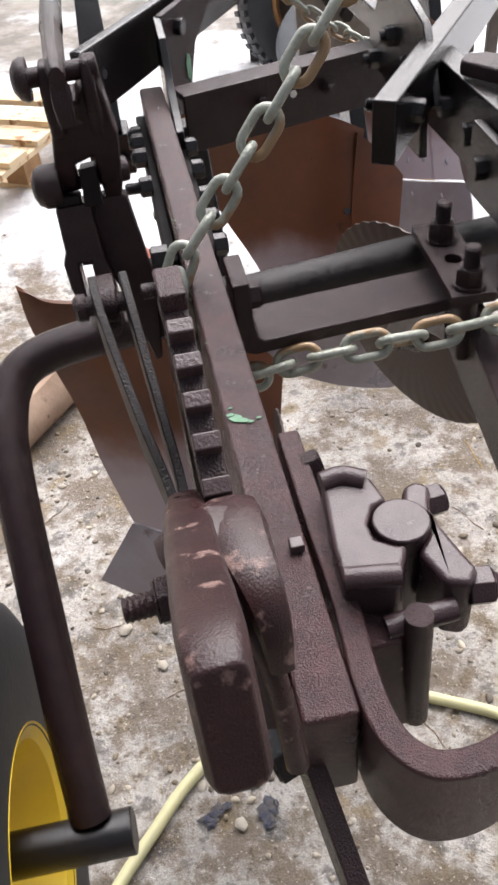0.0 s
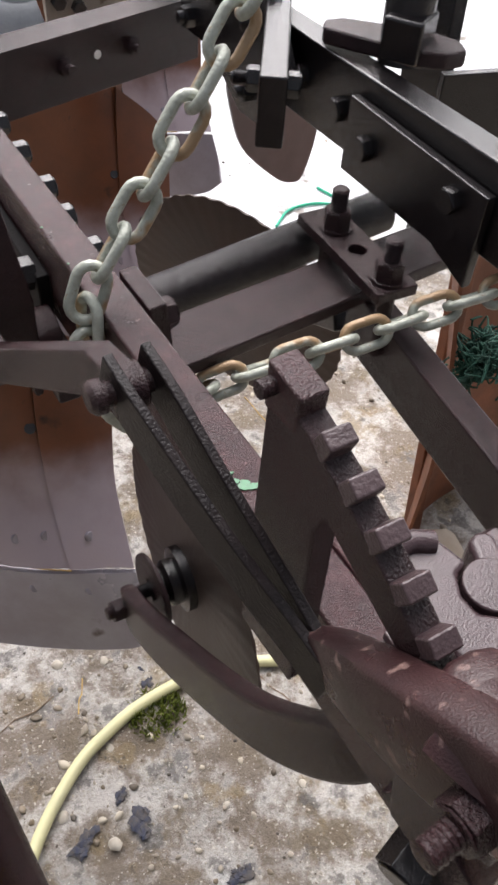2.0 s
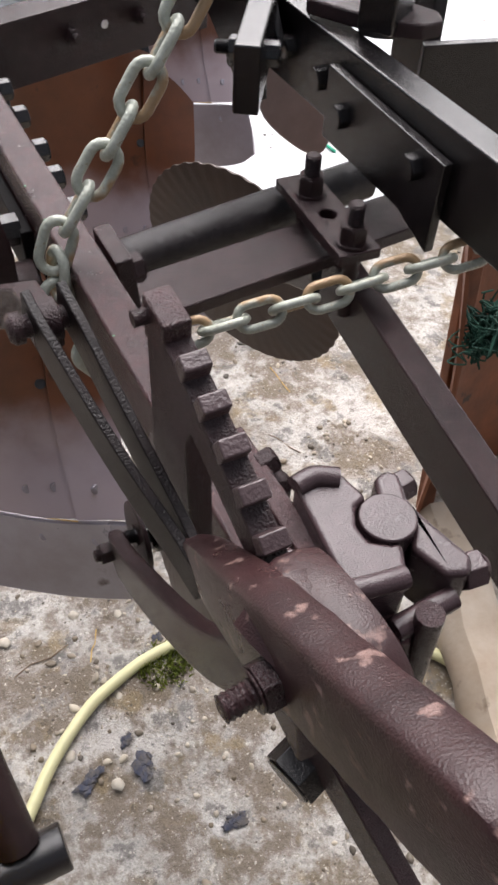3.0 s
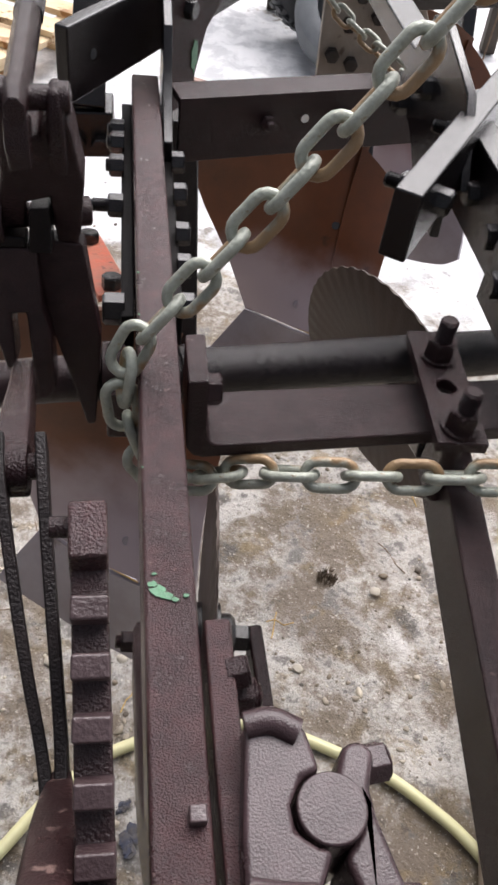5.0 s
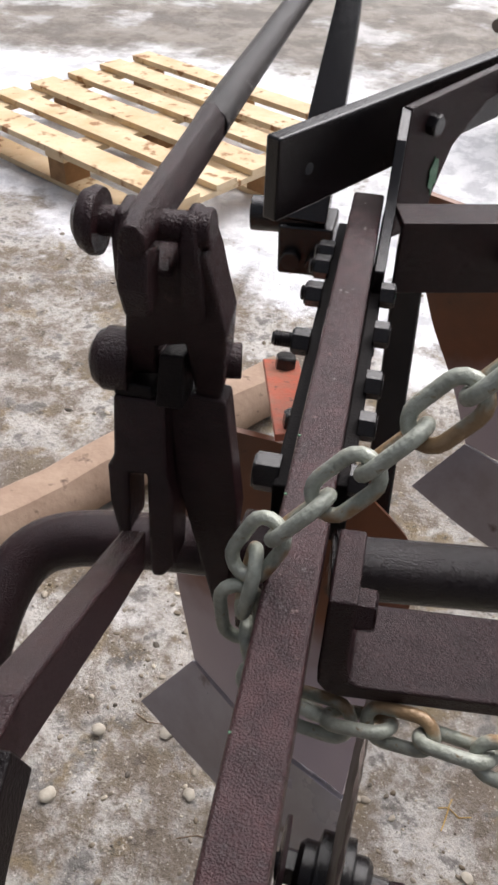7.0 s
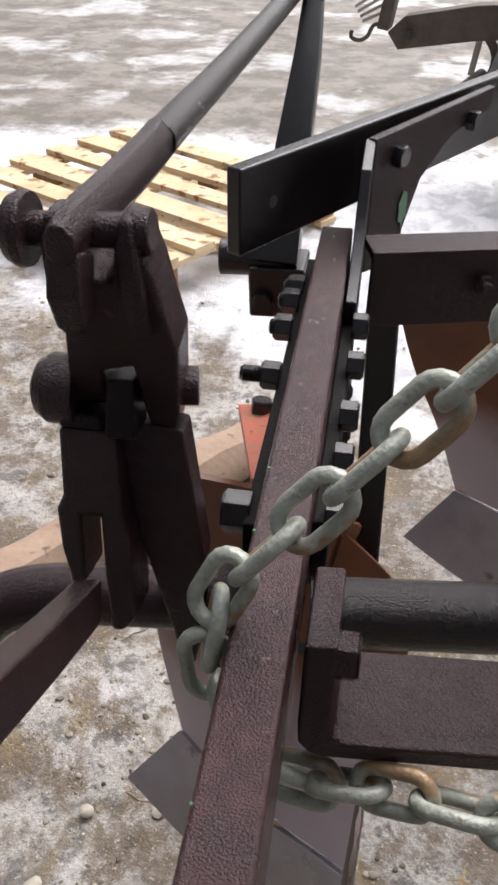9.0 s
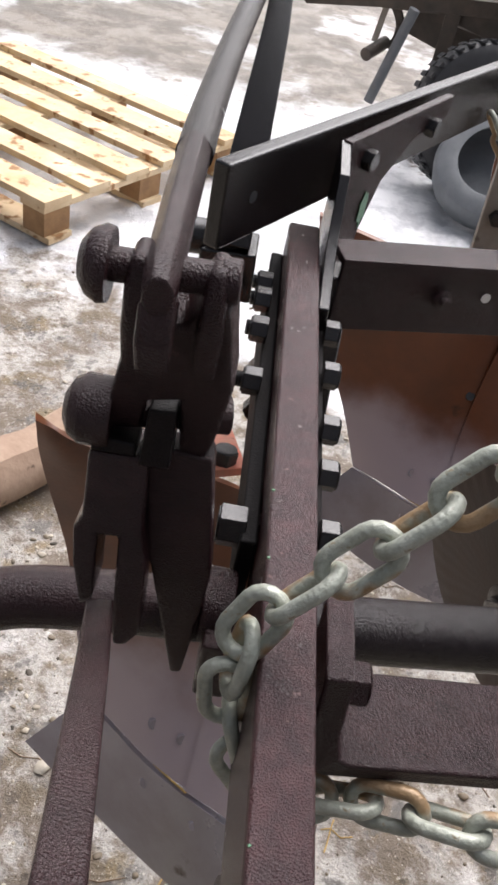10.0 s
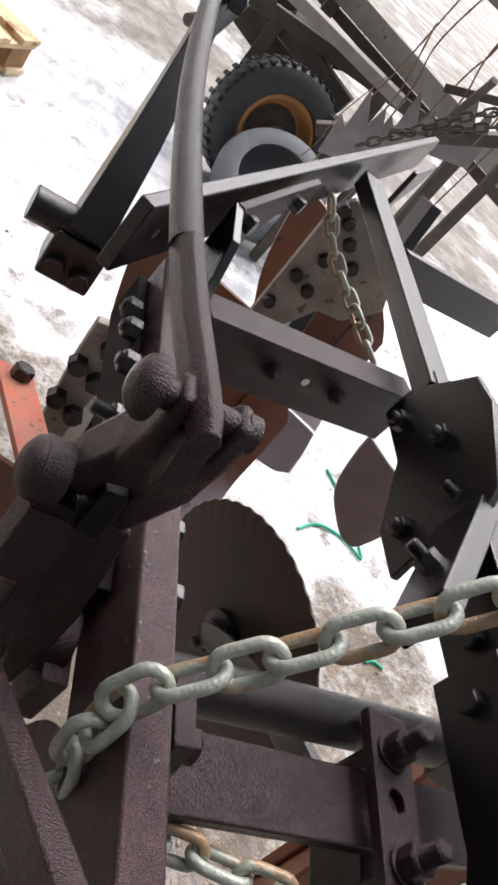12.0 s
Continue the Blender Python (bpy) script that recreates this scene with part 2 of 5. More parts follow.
def add_box(bm, p, q, w, h, up=(0, 0, 1)):
    """A bar from p to q, w across and h high about that line."""
    p, q = Vector(p), Vector(q)
    d, s, u = frame_of(q - p, up)
    vs = [bm.verts.new(e + s * (w / 2 * i) + u * (h / 2 * j)) for e in (p, q) for i, j in ((-1, -1), (1, -1), (1, 1), (-1, 1))]
    for f in ((0, 1, 2, 3), (7, 6, 5, 4), (0, 4, 5, 1), (1, 5, 6, 2), (2, 6, 7, 3), (3, 7, 4, 0)):
        bm.faces.new([vs[i] for i in f])
    return bm


def bar(p, q, w, h, up=(0, 0, 1)):
    return add_box(bmesh.new(), p, q, w, h, up)


def add_cyl(bm, p, q, r, n=20, r2=None):
    p, q = Vector(p), Vector(q)
    d, s, u = frame_of(q - p)
    r2 = r if r2 is None else r2
    rings = [[bm.verts.new(c + (s * math.cos(2 * math.pi * i / n) + u * math.sin(2 * math.pi * i / n)) * k) for i in range(n)] for c, k in ((p, r), (q, r2))]
    for i in range(n):
        bm.faces.new((rings[0][i], rings[0][(i + 1) % n], rings[1][(i + 1) % n], rings[1][i]))
    bm.faces.new(rings[0][::-1])
    bm.faces.new(rings[1])
    return bm


def cyl(p, q, r, n=20, r2=None):
    return add_cyl(bmesh.new(), p, q, r, n, r2)


def lathe(p, axis, prof, n=24):
    """Turns (distance along the axis, radius) pairs round the axis through p."""
    bm = bmesh.new()
    d, s, u = frame_of(axis)
    p = Vector(p)
    rings = [[bm.verts.new(p + d * t + (s * math.cos(2 * math.pi * i / n) + u * math.sin(2 * math.pi * i / n)) * max(r, 1e-5)) for i in range(n)] for t, r in prof]
    for a, b in zip(rings, rings[1:]):
        for i in range(n):
            bm.faces.new((a[i], a[(i + 1) % n], b[(i + 1) % n], b[i]))
    bm.faces.new(rings[0][::-1])
    bm.faces.new(rings[-1])
    return bm


def smooth_line(pts, step=6):
    """Points along a smooth curve through pts."""
    pts = [Vector(p) for p in pts]
    e = [2 * pts[0] - pts[1], *pts, 2 * pts[-1] - pts[-2]]
    out = []
    for i in range(1, len(e) - 2):
        for k in range(step):
            t = k / step
            a, b, c, d = e[i - 1:i + 3]
            out.append(0.5 * ((2 * b) + (c - a) * t + (2 * a - 5 * b + 4 * c - d) * t * t + (3 * b - a - 3 * c + d) * t ** 3))
    return out + [pts[-1]]


def sweep(pts, section, up=(0, 0, 1), closed=False, scales=None):
    """Moves a section [(side, up), ...] along pts."""
    bm = bmesh.new()
    pts = [Vector(p) for p in pts]
    n = len(pts)
    rings = []
    for i, p in enumerate(pts):
        a = pts[(i - 1) % n] if closed or i else p
        b = pts[(i + 1) % n] if closed or i < n - 1 else p
        d, s, u = frame_of(b - a, up)
        k = scales[i] if scales else 1
        rings.append([bm.verts.new(p + s * (x * k) + u * (y * k)) for x, y in section])
    m = len(section)
    for i in range(n if closed else n - 1):
        a, b = rings[i], rings[(i + 1) % n]
        for j in range(m):
            bm.faces.new((a[j], a[(j + 1) % m], b[(j + 1) % m], b[j]))
    if not closed:
        bm.faces.new(rings[0][::-1])
        bm.faces.new(rings[-1])
    return bm


def circle(r, n=14):
    return [(r * math.cos(2 * math.pi * i / n), r * math.sin(2 * math.pi * i / n)) for i in range(n)]


def rect(w, h):
    return [(-w / 2, -h / 2), (w / 2, -h / 2), (w / 2, h / 2), (-w / 2, h / 2)]


def prism(poly, o, ux, uy, t):
    """A plate: the outline poly [(x, y), ...] on the axes ux, uy from o, t thick towards ux cross uy."""
    bm = bmesh.new()
    o, ux, uy = Vector(o), Vector(ux).normalized(), Vector(uy).normalized()
    nrm = ux.cross(uy).normalized()
    a = [bm.verts.new(o + ux * x + uy * y) for x, y in poly]
    b = [bm.verts.new(v.co + nrm * t) for v in a]
    bm.faces.new(a[::-1])
    bm.faces.new(b)
    for i in range(len(a)):
        j = (i + 1) % len(a)
        bm.faces.new((a[i], a[j], b[j], b[i]))
    return bm


def hexa(p, axis, r, h, up=(0, 0, 1)):
    return cyl(p, Vector(p) + Vector(axis).normalized() * h, r, 6)


def bolt(parent, p, axis, r=0.010, h=0.009, stud=0.0, material=None, name="bolt"):
    """A hexagonal head or nut on a face at p, with the thread's end standing out."""
    material = material or PAINT
    ax = Vector(axis).normalized()
    p = Vector(p)
    bm = cyl(p - ax * 0.002, p + ax * h, r, 6)
    add_cyl(bm, p + ax * h, p + ax * (h + 0.0012), r * 0.86, 12)
    ob = part(name, bm, material, parent, bevel=0.0008)
    if stud:
        k = int(stud / 0.0018)
        prof = [(h, r * 0.56)]
        for i in range(k):
            prof += [(h + (i + 0.5) * 0.0018, r * 0.60), (h + (i + 1) * 0.0018, r * 0.52)]
        prof.append((h + stud, r * 0.45))
        part("thread", lathe(p, ax, prof, 12), material, ob, smooth=True)
    return ob

# ---- ground ----
def ground_height(x, y):
    p = Vector((x, y, 0))
    near = max(0.0, 1.0 - max(0.0, math.hypot(x, y - 1) - 2.5) / 3)
    snowy = min(1.0, max(0.0, y - 1.8))
    return (0.012 * noise.noise(p * 2.1) + (0.006 + 0.010 * snowy) * noise.noise(p * 9) + (0.0035 + 0.008 * snowy) * noise.noise(p * 26) + 0.0022 * noise.noise(p * 61)) * near - 0.004


bm = bmesh.new()
xs = [-60, -25, -12, -7] + [-4.5 + 0.5 * i for i in range(5)] + [-2.0 + 0.03 * i for i in range(37)] + [-0.89 + 0.0115 * i for i in range(160)] + [0.96 + 0.035 * i for i in range(30)] + [2.5 + 0.5 * i for i in range(5)] + [7, 12, 25, 60]
ys = [-60, -20, -8, -3, -1.2] + [-0.5 + 0.04 * i for i in range(10)] + [-0.1 + 0.0115 * i for i in range(157)] + [1.71 + 0.025 * i for i in range(59)] + [3.2 + 0.1 * i for i in range(30)] + [6.5, 7.5, 9, 12, 20, 40, 80]
rows = [[bm.verts.new((x, y, ground_height(x, y))) for x in xs] for y in ys]
for r0, r1 in zip(rows, rows[1:]):
    for i in range(len(xs) - 1):
        bm.faces.new((r0[i], r0[i + 1], r1[i + 1], r1[i]))
me = bpy.data.meshes.new("ground")
bm.to_mesh(me)
bm.free()
me.materials.append(CONCRETE)
me.shade_smooth()
ground_mesh = me
# unseen dark low walls, added behind and beside the path to darken near sides
SHADE_WALL = mat("dark_shade_wall", (0.050, 0.042, 0.038), 0.8, 0.0, (0.08, 0.068, 0.06), 3, 0.3, 40)
for name, p, q, h in (("shade_wall_south", (-3.0, -1.7, 0.7), (3.0, -1.7, 0.7), 1.5), ("shade_wall_west", (-3.0, -1.6, 0.7), (-3.0, 1.5, 0.7), 1.5)):
    bm = bar(p, q, 0.2, h)
    me = bpy.data.meshes.new(name)
    bm.to_mesh(me)
    bm.free()
    me.materials.append(SHADE_WALL)
    tagged(new(name, me), "unseen plain dark wall added to shade the plough's near sides", "wall", kind="structure")
ground = tagged(new("ground", ground_mesh), "dirty wet yard ground with mud, gravel and melting snow", "ground", kind="structure")

# ---- plough: frame ----
AHEAD, RIGHT, UP = V(0, 1, 0), V(1, 0, 0), V(0, 0, 1)
DIAG = V(0.513, 0.858, 0).normalized()
plough = thing("plough", (0.053, 0.5, 0.0), "dark brown painted tractor plough with rusty mouldboards", "plough")

beam = part("main_beam", bar((0.0602, 0.171, 0.911), (0.0520, 0.905, 0.919), 0.0242, 0.066), BEAM_PAINT, plough, "worn maroon-brown steel beam", bevel=0.0025)


def blot(parent, spots, z, seed):
    """Dabs of paint lying on a flat top."""
    rnd = random.Random(seed)
    for a, b, r in spots:
        bm = bmesh.new()
        n = 14
        ring = [bm.verts.new((a + r * math.cos(2 * math.pi * i / n) * rnd.uniform(0.5, 1.1), b + r * 0.7 * math.sin(2 * math.pi * i / n) * rnd.uniform(0.5, 1.2), z)) for i in range(n)]
        bm.faces.new(ring)
        ex = bmesh.ops.extrude_face_region(bm, geom=bm.faces[:])
        z += 0.00007
        bmesh.ops.translate(bm, verts=[v for v in ex["geom"] if isinstance(v, bmesh.types.BMVert)], vec=(0, 0, 0.0006))
        part("paint_splash", bm, GREEN, parent, "bright green paint splash")


blot(beam, [(0.0505, 0.3610, 0.0028), (0.0525, 0.3575, 0.0042), (0.0560, 0.3545, 0.0036), (0.0605, 0.3525, 0.0020), (0.0655, 0.3545, 0.0018), (0.0510, 0.3665, 0.0014)], 0.9461, 3)
blot(beam, [(0.0450, 0.556, 0.0010), (0.0446, 0.60, 0.0010), (0.0462, 0.43, 0.0008)], 0.9492, 4)

# side plates clamped along the beam, with their bolts
lp = part("side_plate", bar((0.0380, 0.590, 0.898), (0.0355, 0.90, 0.903), 0.009, 0.046), DULL, plough, bevel=0.0015)
rp = part("side_plate", bar((0.0715, 0.60, 0.896), (0.0690, 0.93, 0.902), 0.009, 0.046), DULL, plough, bevel=0.0015)
for b, z, st in ((0.719, 0.927, 0.014), (0.772, 0.932, 0.004), (0.815, 0.930, 0.004), (0.846, 0.926, 0.004)):
    bolt(lp, (0.0322, b, z), (-1, 0, 0), 0.0092, 0.009, st, BLACK)
bolt(lp, (0.0340, 0.604, 0.916), (-1, 0, 0), 0.0115, 0.012, 0.0, BLACK)
for b, z in ((0.602, 0.922), (0.652, 0.920), (0.688, 0.924), (0.742, 0.926), (0.790, 0.928)):
    bolt(rp, (0.0752, b, z), (1, 0, 0), 0.0092, 0.008, 0.0, BLACK)

# crossbar: a flat bar with its end bent up against the beam
SK = 0.085  # the crossbar runs a little askew


def cb(a, b, z):
    return V(a, b + SK * (a - 0.07), z)


prof = [(0.0735, 0.941), (0.0735, 0.905), (0.0742, 0.897), (0.0785, 0.8905), (0.085, 0.888), (0.331, 0.888), (0.331, 0.8995), (0.0935, 0.8995), (0.0885, 0.902), (0.0865, 0.909), (0.0865, 0.941)]
bm = bmesh.new()
near = [bm.verts.new(cb(a, 0.4903 + 0.0135 * min(1, max(0, (z - 0.9) / 0.03)), z)) for a, z in prof]
far = [bm.verts.new(cb(a, 0.5385 + 0.010 * min(1, max(0, (z - 0.9) / 0.02)), z)) for a, z in prof]
bm.faces.new(near)
bm.faces.new(far[::-1])
for i in range(len(prof)):
    j = (i + 1) % len(prof)
    bm.faces.new((near[j], near[i], far[i], far[j]))
crossbar = part("crossbar", bm, PAINT, plough, "dark painted flat bar, bent up at its end", bevel=0.0018)
bolt(crossbar, cb(0.0865, 0.514, 0.925), (1, 0, 0), 0.0105, 0.008, 0.0, PAINT)
tube = part("cross_tube", cyl((0.071, 0.570, 0.8875), (0.325, 0.597, 0.8925), 0.0172, 28), TUBE, plough, "glossy black round tube", smooth=True)
part("tube_collar", cyl((0.0735, 0.570, 0.8875), (0.079, 0.571, 0.8875), 0.0205, 28), TUBE, tube, smooth=True)

# clamp plate over crossbar and tube
pl = bmesh.new()
c0, c1 = V(0.2435, 0.4755, 0.9150), V(0.2490, 0.5835, 0.9165)
d, s, u = frame_of(c1 - c0)
hole_n = 20
L, W, T = (c1 - c0).length, 0.0165, 0.0085
hc, hr = L * 0.475, 0.0065
ring_t = [pl.verts.new(c0 + d * (hc + hr * math.cos(2 * math.pi * i / hole_n)) + s * (hr * math.sin(2 * math.pi * i / hole_n)) + u * (T / 2)) for i in range(hole_n)]
ring_b = [pl.verts.new(v.co - u * T) for v in ring_t]
sq = [(L, W), (0, W), (0, -W), (L, -W)]
out_t = [pl.verts.new(c0 + d * x + s * y + u * (T / 2)) for x, y in sq]
out_b = [pl.verts.new(v.co - u * T) for v in out_t]
q = hole_n // 4
for k in range(4):
    seg = [(k * q + hole_n // 8 + 1 + i) % hole_n for i in range(q + 1)]
    for rg, ot, flip in ((ring_t, out_t, False), (ring_b, out_b, True)):
        f = [rg[i] for i in seg] + [ot[(k + 1) % 4], ot[k]]
        pl.faces.new(f[::-1] if flip else f)
for i in range(hole_n):
    pl.faces.new((ring_t[i], ring_t[(i + 1) % hole_n], ring_b[(i + 1) % hole_n], ring_b[i]))
for k in range(4):
    pl.faces.new((out_t[k], out_t[(k + 1) % 4], out_b[(k + 1) % 4], out_b[k]))
clamp = part("clamp_plate", pl, PAINT, plough, "flat clamp plate with a round hole", bevel=0.0012)
for f in (0.13, 0.75):
    p = c0.lerp(c1, f) + V(0, 0, T / 2)
    part("washer", cyl(p, p + V(0, 0, 0.0022), 0.0125, 20), PAINT, clamp, smooth=True)
    bolt(clamp, p + V(0, 0, 0.002), (0, 0, 1), 0.0105, 0.0125, 0.017, PAINT, "nut")
part("stud_end", cyl((0.2440, 0.486, 0.912), (0.2440, 0.486, 0.858), 0.0062, 14), PAINT, clamp, smooth=True)
part("stud_end", cyl((0.2480, 0.5625, 0.912), (0.2480, 0.5625, 0.850), 0.0062, 14), PAINT, clamp, smooth=True)

# rear crossbar: an angle iron
PALE = mat("pale_hole_disc", (0.85, 0.85, 0.85), 0.5, 0.2, (0.7, 0.7, 0.7), 200, 0.3, 600)
r0, r1 = V(0.082, 0.846, 0), V(0.325, 0.914, 0)
rd = (r1 - r0).normalized()
rn = V(-rd.y, rd.x, 0)
prof = [(0, 0.898), (0.006, 0.898), (0.006, 0.950), (0.034, 0.950), (0.034, 0.957), (0, 0.957)]
bm = bmesh.new()
A = [bm.verts.new(r0 + rn * o + V(0, 0, z)) for o, z in prof]
B = [bm.verts.new(r1 + rn * o + V(0, 0, z)) for o, z in prof]
bm.faces.new(A)
bm.faces.new(B[::-1])
for i in range(6):
    j = (i + 1) % 6
    bm.faces.new((A[j], A[i], B[i], B[j]))
rear = part("rear_crossbar", bm, PAINT, plough, "dark angle iron crossbar", bevel=0.001)
for f in (0.335, 0.65):
    bolt(rear, r0.lerp(r1, f) + V(0, 0, 0.931), -rn, 0.0082, 0.006, 0.006, PAINT)
# near-white disc laid on the face in place of a cut hole
part("drill_hole_disc", cyl(r0.lerp(r1, 0.488) - rn * 0.0006 + V(0, 0, 0.932), r0.lerp(r1, 0.488) + V(0, 0, 0.932), 0.0042, 7), PALE, rear, "pale disc in place of a drilled hole")

# long diagonal bars that carry the plough bodies
d0 = V(-0.0150, 0.8225, 0.988)
dn = V(DIAG.y, -DIAG.x, 0)
diag = part("diagonal_bar", bar(d0, d0 + DIAG * 1.05, 0.013, 0.061), BLACK, plough, "wet black diagonal frame bar", bevel=0.0022)
# thin black disc on the face, painting the shade inside a bolt hole
part("bolt_hole_shade", cyl(d0 + DIAG * 0.035 + dn * 0.0063, d0 + DIAG * 0.035 + dn * 0.0069, 0.0045, 12), RUBBER_AND_HOLES, diag)
f0 = V(0.2115, 0.5990, 0.993)
FD = V(0.551, 0.835, 0).normalized()
fbar = part("diagonal_bar", bar(f0, f0 + FD * 0.62, 0.0195, 0.050), BLACK, plough, bevel=0.002)
fn = V(FD.y, -FD.x, 0)
for k, sgn in ((0.055, -1), (0.05, 1), (0.16, -1), (0.23, -1)):
    bolt(fbar, f0 + FD * k + fn * (0.0098 * sgn), fn * sgn, 0.0095, 0.009, 0.012 if sgn < 0 else 0, BLACK)

# gusset plate between diagonal and beam
g0 = V(0.0630, 0.9352, 0)
gp = [(0.0, 0.0), (0.19, 0.006), (0.186, -0.012), (0.12, -0.022), (0.075, -0.048), (0.055, -0.085), (0.05, -0.112), (0.0, -0.108)]
gus = part("gusset_plate", prism([(x, y + 1.012) for x, y in gp], g0 + dn * 0.006, DIAG, UP, 0.008), PAINT, plough, bevel=0.0012)
part("gusset_leg", prism([(0.934, 1.011), (0.882, 1.004), (0.868, 0.985), (0.850, 0.962), (0.80, 0.940), (0.80, 0.914), (0.934, 0.923)], (0.0745, 0, 0), AHEAD, UP, -0.008), BLACK, gus, bevel=0.0012)
for x, z in ((0.032, 0.993), (0.15, 0.997)):
    bolt(gus, g0 + DIAG * x + dn * 0.0142 + V(0, 0, z), dn, 0.009, 0.007, 0, BLACK)
pg = bmesh.new()
rnd = random.Random(5)
ring = []
for i in range(16):
    t = i / 16 * 2 * math.pi
    ring.append(pg.verts.new(g0 + DIAG * (0.048 + 0.0075 * math.cos(t) * rnd.uniform(0.6, 1.1)) + dn * 0.0146 + V(0, 0, 0.945 + 0.019 * math.sin(t) * rnd.uniform(0.5, 1.1))))
pg.faces.new(ring)
ex = bmesh.ops.extrude_face_region(pg, geom=pg.faces[:])
bmesh.ops.translate(pg, verts=[v for v in ex["geom"] if isinstance(v, bmesh.types.BMVert)], vec=dn * 0.0006)
part("paint_splash", pg, GREEN, gus, "green paint smear")

# second beam
beam2 = part("second_beam", bar((0.309, 0.30, 0.970), (0.309, 0.90, 0.970), 0.024, 0.064), BLACK, plough, "black second beam", bevel=0.0022)
part("rear_strut", bar((0.306, 0.88, 0.988), (0.306, 1.315, 0.988), 0.030, 0.024), BLACK, plough, "flat black strut running back", bevel=0.002)
jp = part("joint_plate", prism([(0.878, 0.975), (0.8753, 0.990), (0.8341, 1.0457), (0.7988, 1.050), (0.7216, 1.030), (0.6812, 0.9741), (0.7164, 0.9612), (0.7095, 0.9169), (0.7600, 0.915), (0.8162, 0.9500)], (0.2905, 0, 0), AHEAD, UP, -0.008), BLACK, plough, "black joint plate with bolts", bevel=0.0015)
for b, z in ((0.80, 1.0), (0.85, 0.965), (0.745, 0.94)):
    bolt(jp, (0.2825, b, z), (-1, 0, 0), 0.0098, 0.008, 0.006, BLACK)
sp = part("side_plate", prism([(0, 0.010), (0.04, 0.024), (0.15, 0.026), (0.15, 0.083), (0, 0.078)], (0.296, 0.462, 0.905), AHEAD, UP, -0.008), BLACK, plough, bevel=0.0012)
for b, z in ((0.491, 0.968), (0.585, 0.960), (0.632, 0.968), (0.685, 0.972)):
    bolt(sp, (0.289 if b < 0.59 else 0.297, b, z), (-1, 0, 0), 0.0095, 0.008, 0, BLACK)

# ---- plough: strap, clamp casting, hook ----
strap_pts = [V(0.0795, 0.346, 0.911), V(0.08, 0.283, 0.911), V(0.081, 0.228, 0.911), V(0.079, 0.188, 0.911), V(0.0815, 0.163, 0.911), V(0.091, 0.1485, 0.911), V(0.105, 0.1445, 0.911), V(0.124, 0.148, 0.911), V(0.146, 0.161, 0.911), V(0.161, 0.183, 0.911)]
strap = part("hooked_strap", sweep(smooth_line(strap_pts, 5), rect(0.0125, 0.060)), BEAM_PAINT, plough, "thick strap along the beam, ending in a hook", bevel=0.002)
cast = part("clamp_casting", prism([(0.0855, 0.2900), (0.0895, 0.2954), (0.1045, 0.2943), (0.1102, 0.2862), (0.1137, 0.2700), (0.1056, 0.2672), (0.1004, 0.2580), (0.1010, 0.2484), (0.1090, 0.2427), (0.1145, 0.2415), (0.1049, 0.2215), (0.0800, 0.2260), (0.0805, 0.2466)], (0, 0, 0.905), RIGHT, AHEAD, 0.049), CAST, plough, "brown clamp casting", bevel=0.003)
part("lip", sweep(smooth_line([V(0.0855, 0.2890, 0.9535), V(0.0960, 0.2900, 0.9545), V(0.1065, 0.2850, 0.9535)], 4), circle(0.0058, 12)), CAST, cast, smooth=True)
part("lip", sweep(smooth_line([V(0.0815, 0.2290, 0.9535), V(0.0930, 0.2265, 0.9545), V(0.1050, 0.2255, 0.9535)], 4), circle(0.0055, 12)), CAST, cast, smooth=True)
part("boss", cyl((0.1157, 0.2556, 0.900), (0.1157, 0.2556, 0.9545), 0.0138, 32), CAST, cast, smooth=True, bevel=0.0012)
arm = part("clamp_arm", prism([(0.1195, 0.2668), (0.1250, 0.2815), (0.1325, 0.2838), (0.1385, 0.2783), (0.1335, 0.2638), (0.1342, 0.2538), (0.1390, 0.2335), (0.1421, 0.2237), (0.1354, 0.2160), (0.1249, 0.2200), (0.1186, 0.2392), (0.1262, 0.2487), (0.1285, 0.2570)], (0, 0, 0.909), RIGHT, AHEAD, 0.0405), CAST, plough, "brown swinging clamp arm", bevel=0.0035)
bolt(arm, (0.1365, 0.277, 0.938), (1, 0.15, 0), 0.0085, 0.008, 0.0, CAST)
bolt(arm, (0.1395, 0.224, 0.936), (1, -0.1, 0), 0.0095, 0.009, 0.004, CAST)
part("clamp_bolt", cyl((0.096, 0.214, 0.932), (0.129, 0.216, 0.934), 0.0058, 14), CAST, arm, smooth=True)
part("drop_leg", sweep([V(0.094, 0.217, 0.93), V(0.096, 0.215, 0.895), V(0.1, 0.212, 0.86)], rect(0.018, 0.020), up=(0, 1, 0)), BEAM_PAINT, cast, bevel=0.003)
part("drop_pin", cyl((0.109, 0.209, 0.945), (0.111, 0.207, 0.862), 0.0066, 14), PAINT, cast, smooth=True)
nb = bolt(strap, (0.0848, 0.318, 0.918), (1, 0, 0), 0.0105, 0.011, 0.004, PAINT)
bolt(strap, (0.0848, 0.321, 0.935), (1, 0.1, 0.2), 0.008, 0.007, 0.0, PAINT)
part("beam_lug", bar((0.0620, 0.2580, 0.9480), (0.0690, 0.2580, 0.9480), 0.0070, 0.0050), TOOTH, beam, "small worn square lug", bevel=0.001)

